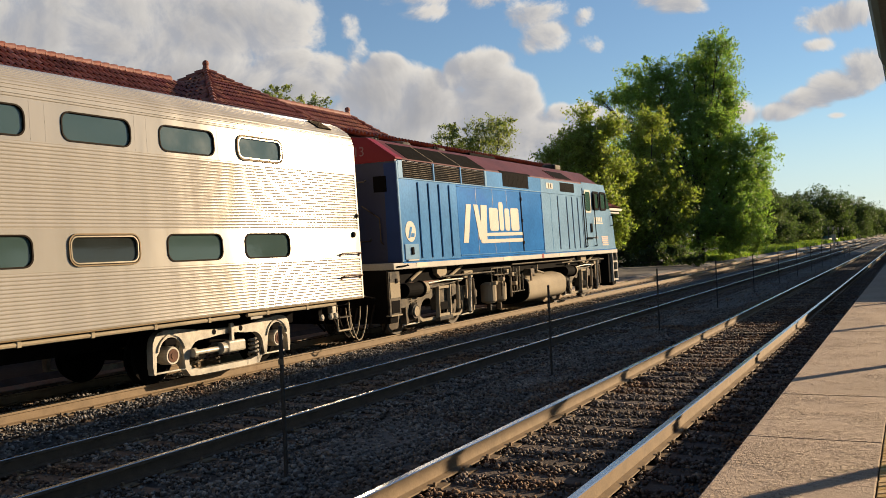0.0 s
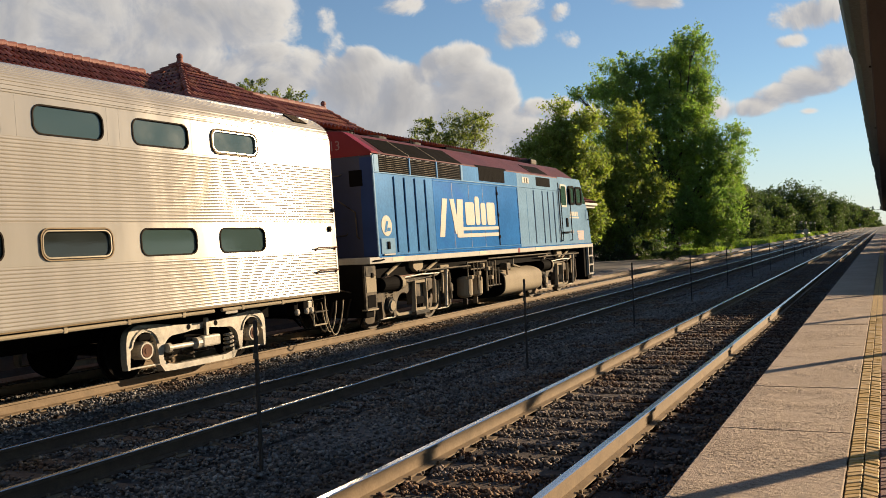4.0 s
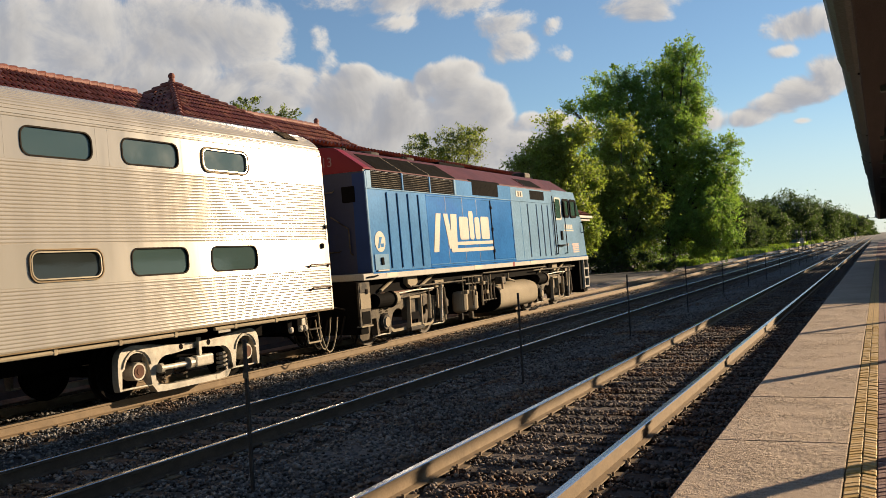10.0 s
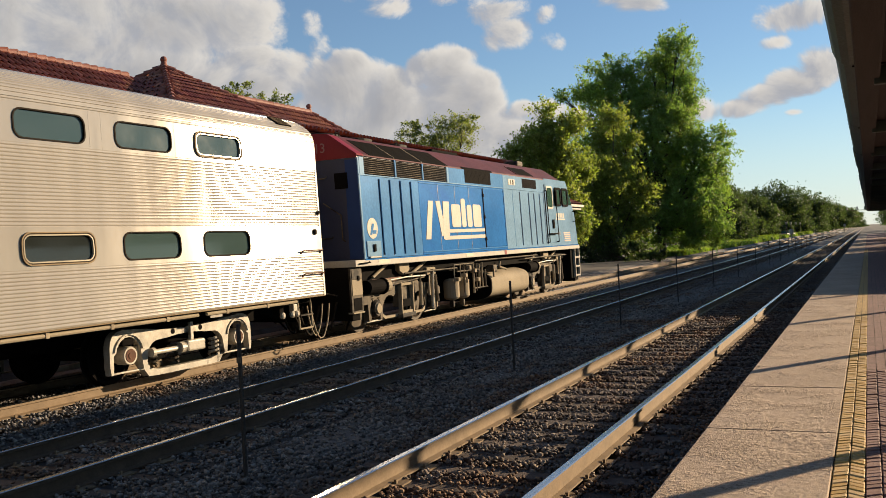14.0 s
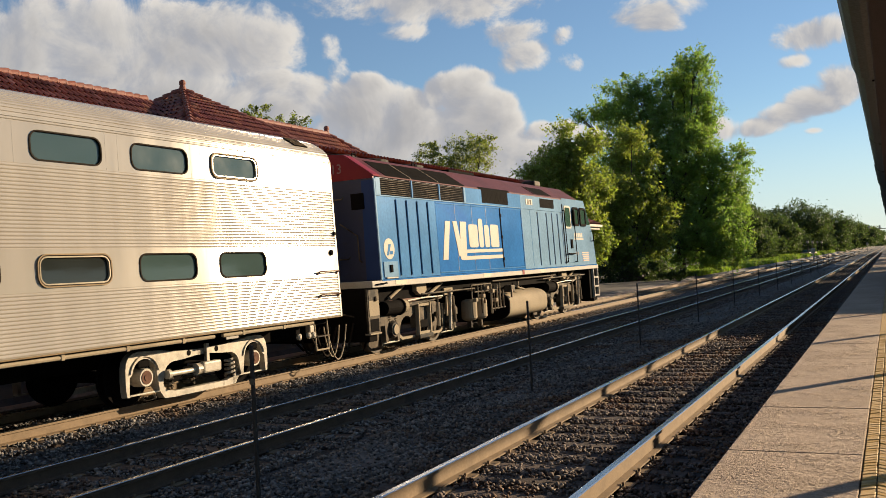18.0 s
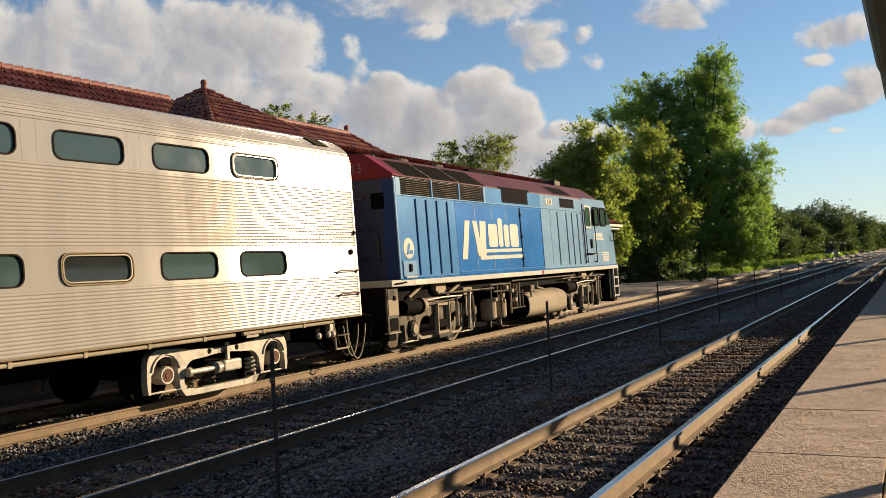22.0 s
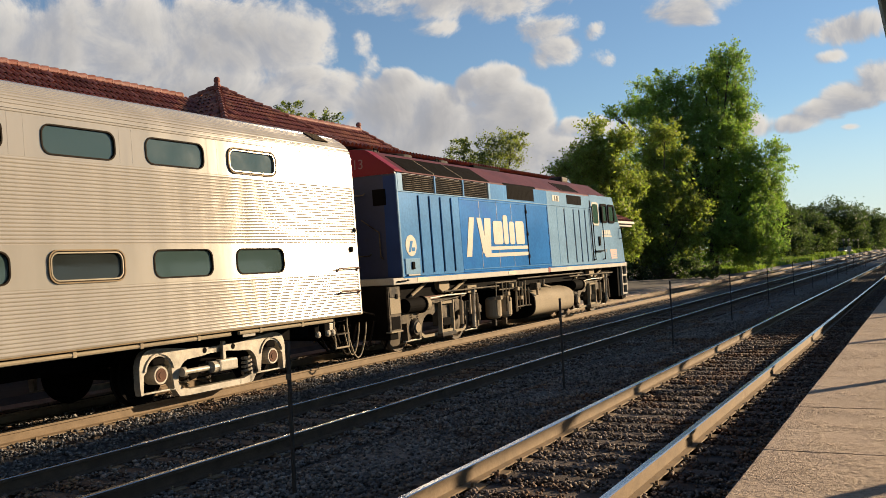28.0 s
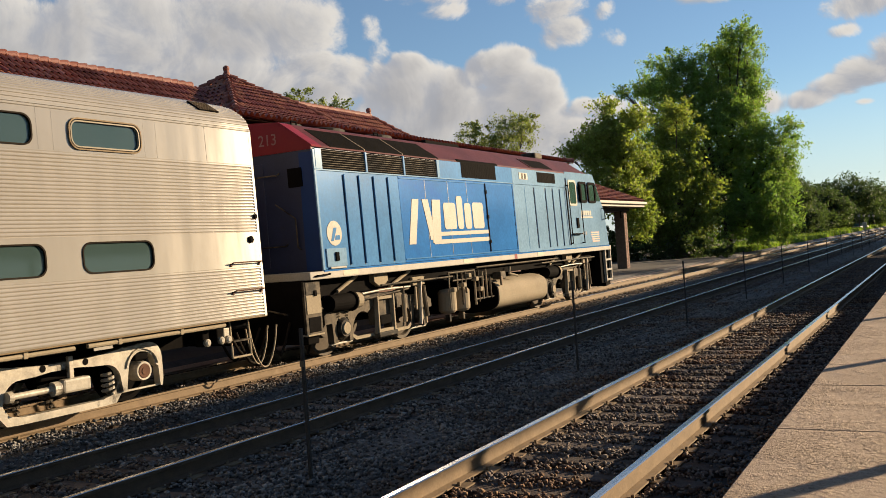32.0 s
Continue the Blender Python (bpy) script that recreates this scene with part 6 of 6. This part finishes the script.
    for i, (x, y, h, r) in enumerate((
            # The nearest three stand out of view, added to shade tracks and far platform.
            (10.5, 78, 11, 3.6), (10.5, 92, 12, 3.6), (10.5, 107, 12, 3.6), (6.2, 128, 12, 4.4), (8.2, 144, 13, 5.2), (9.0, 170, 14, 5.8), (10, 205, 15, 6.5), (11, 250, 16, 7.2), (12, 310, 17, 8), (13, 390, 18, 8.5), (14, 490, 18, 9), (15, 620, 19, 9.5),
            # Second row on the right, unseen, added to close sunlit gaps on the ground.
            (14, 85, 13, 4.6), (14, 100, 13, 4.6), (13.5, 116, 14, 4.8), (12, 138, 14, 5.2), (12.5, 157, 15, 5.6), (13.5, 188, 15, 6), (15, 228, 16, 6.5), (16, 280, 17, 7),
            (-20.0, 150, 8.6, 2.6), (-22.0, 166, 9.3, 2.6), (-24.5, 176, 8.6, 3.4), (-21.5, 200, 8.4, 3.6), (-19.6, 240, 12.4, 4.6), (-25.0, 236, 11.4, 4.6), (-17.6, 256, 9.2, 3.6), (-16.4, 300, 12.3, 4.8), (-20.5, 305, 11.0, 4.6), (-14.4, 345, 9.6, 3.8),
            (-15.4, 405, 10.6, 4.6), (-14.4, 480, 11.2, 5.2), (-14.0, 560, 12.0, 5.6), (-13.2, 700, 12.6, 6.0), (-13.0, 900, 13.5, 6.5), (-22.6, 192, 5.2, 2.4), (-20.4, 216, 5.6, 2.6), (-34, 200, 11, 6), (-33, 260, 12, 6))):
        r *= 1.3 if x < 0 else 0.8
        lobes = [(x, y, h * 0.9, r * 0.5, r * 0.5, h * 0.13)]
        for k in range(15):
            a, t = rng.uniform(0, 6.28), rng.uniform(0.05, 0.95)
            q = r * (1.15 - 0.6 * t * t) * rng.uniform(0.3, 0.85)
            lobes.append((x + math.cos(a) * q, y + math.sin(a) * q, h * (0.02 + 0.84 * t), r * 0.62, r * 0.62, h * 0.15))
        tagged(tree("distant_tree", (x, y, -0.3), lobes, "rounded green tree along the tracks, some added unseen for their shade", LEAF_FAR, 20000 if x < 0 else 9000, 0.09 + y * 0.0006, 420, r * 0.13, 0.3, 20 + i, shoots=0.5), group="trees along the line")
    # rough grass on the far verge
    g = np.random.default_rng(4)
    n = 42000
    y = 73 + 190 * g.random(n) ** 1.6
    x = -13.6 - g.random(n) * (3 + (y - 60) * 0.09)
    hgt = g.uniform(0.12, 0.4, n) * (1 + (y - 50) / 160)
    ang = g.uniform(0, 6.28, n)
    wd = 0.05 * (1 + (y - 50) / 60)
    z0 = np.interp(x, [-60, -30, -20, -13.4], [-0.2, 0.05, 0.05, 0.0]) - 0.02
    a = np.stack([x - np.cos(ang) * wd, y - np.sin(ang) * wd, z0], 1)
    b = np.stack([x + np.cos(ang) * wd, y + np.sin(ang) * wd, z0], 1)
    c = np.stack([x + g.normal(0, 0.08, n), y + g.normal(0, 0.08, n), z0 + hgt], 1)
    quick_mesh("grass", np.stack([a, b, c], 1).reshape(-1, 3), np.arange(3 * n).reshape(-1, 3), GRASS, "sunlit rough green grass on the verge", "grass")


def line_signals():
    for x, y, h in ((-9.2, 128, 1.5), (-5.2, 240, 2.0)):
        s = empty("trackside_box", pose(x, y, -0.25), "small pale trackside signal box on a post", "signal")
        part("post", tube([(0, 0, 0), (0, 0, h)], 0.08), TRIM, s)
        part("cabinet", box(-0.25, 0.25, -0.2, 0.2, h - 0.3, h + 0.35, 0.03), TRIM, s)
    gantry = empty("signal_bridge", pose(-7, 420, -0.25), "distant signal bridge over the tracks", "signal")
    for x in (-8.5, 17.0):
        part("leg", tube([(x, 0, 0), (x, 0, 8.2)], 0.12), GREASE, gantry)
    part("span", box(-8.6, 17.1, -0.15, 0.15, 7.95, 8.2, 0.03), GREASE, gantry)
    for x in (-5, -1, 3, 6):
        part("signal_head", box(x - 0.35, x + 0.35, -0.3, 0.1, 8.3, 9.6, 0.05), TRIM, gantry)
    car = empty("parked_car", pose(-15.2, 199, -0.1, 0, 0, 70), "small pale car parked beyond the verge", "car")
    part("body", box(-2.1, 2.1, -0.85, 0.85, 0.3, 0.85, 0.12), TRIM, car)
    part("cabin", prism([(-1.3, 0.84), (1.1, 0.84), (0.6, 1.4), (-0.9, 1.4)], "y", -0.75, 0.75), CAB_GLASS, car)
    for x in (-1.35, 1.35):
        for y in (-0.8, 0.8):
            w0 = part("wheel", lathe([(-0.1, 0.1), (-0.1, 0.32), (0.1, 0.32), (0.1, 0.1)], 0, 0, 14), RUBBER, car)
            w0.matrix_basis = pose(x, y, 0.32, 0, 0, 90)


def verge_lamps():
    first = None
    for x, y in ((-14.3, 186), (-14.5, 200), (-14.5, 214), (-14.4, 226)):
        if first is None:
            first = empty("verge_lamp", pose(x, y, -0.1), "small white lamp on a dark post beside the verge", "lamp post", "lamps on the verge")
            part("post", tube([(0, 0, 0), (0, 0, 2.6)], 0.07), POST, first)
            part("head", box(-0.2, 0.2, -0.2, 0.2, 2.6, 3.1, 0.06), WHITE, first)
            part("cap", box(-0.25, 0.25, -0.25, 0.25, 3.1, 3.18, 0.02), POST, first)
        else:
            copy_thing(first, pose(x, y, -0.1))


def paving():
    """Yellow and red pavers laid in chevrons beside the slabs; the near ones are pieces of their own."""
    base = bpy.data.objects["platform"]
    rng = random.Random(12)
    for x0, cols, mat, name, rows in ((-0.2, 2, YELLOW, "yellow_paver", (16, 166)), (-0.005, 10, BRICK, "brick_paver", (18, 93))):
        shapes = []
        for lean in (0.032, -0.032):
            o = [(-0.046, -0.038 - lean), (0.046, -0.038 + lean), (0.046, 0.038 + lean), (-0.046, 0.038 - lean)]
            bm = prism(o, "z", -0.05, 0.0)
            bmesh.ops.bevel(bm, geom=[e for e in bm.edges if all(v.co.z > -0.01 for v in e.verts)], offset=0.006, segments=1, affect="EDGES")
            me = bpy.data.meshes.new(name)
            bm.to_mesh(me)
            bm.free()
            me.materials.append(mat)
            shapes.append((me, o))
        far = bmesh.new()
        for c in range(cols):
            me, o = shapes[c % 2]
            for r in range(-170, 700):
                x, y = x0 + 0.05 + c * 0.098, 3.2 + r * 0.086
                if c < 4 and rows[0] <= r < rows[1]:
                    ob = new(name, me)
                    ob.parent = base
                    ob.matrix_basis = pose(x, y, TOP + rng.uniform(-0.006, 0.003), rng.uniform(-1, 1), rng.uniform(-1, 1), rng.uniform(-1.5, 1.5))
                else:
                    far.faces.new([far.verts.new((x + a, y + b, TOP - 0.002)) for a, b in o])
        tagged(part("far_" + name + "s", far, mat, base), kind="stuff")
    part("paved_floor", box(0.98, 9.0, -12, 160, TOP - 0.03, TOP - 0.004), BRICK, base)
    part("far_paving", box(-0.2, 0.975, 63.3, 160, TOP - 0.03, TOP - 0.004), BRICK, base)


ROLL = ((0, 0.0), (25.9, 0.0), (26.5, 0.05), (27.0, 0.15), (27.5, 0.29), (28.0, 0.435), (28.5, 0.625), (29.0, 0.86), (29.5, 1.145), (30.0, 1.485), (30.25, 1.675), (30.5, 1.885), (30.75, 2.12), (31.0, 2.375), (31.25, 2.645), (31.5, 2.935), (31.75, 3.245), (32.0, 3.57))


def motions(car, loco):
    for thing, y in ((car, 14.82), (loco, 16.42)):
        walk(thing, [(t, pose(TRAIN_X, y - d, 0)) for t, d in ROLL])
    for ob, y, r in WHEELS:
        walk(ob, [(t, pose(0, y, r, math.degrees(d / r))) for t, d in ROLL])


ground()
tracks()
stones()
platform()
far_platform()
car = passenger_car()
loco = locomotive()
station_house()
shelter()
canopy()
fence_posts()
plants()
line_signals()
verge_lamps()
paving()
motions(car, loco)
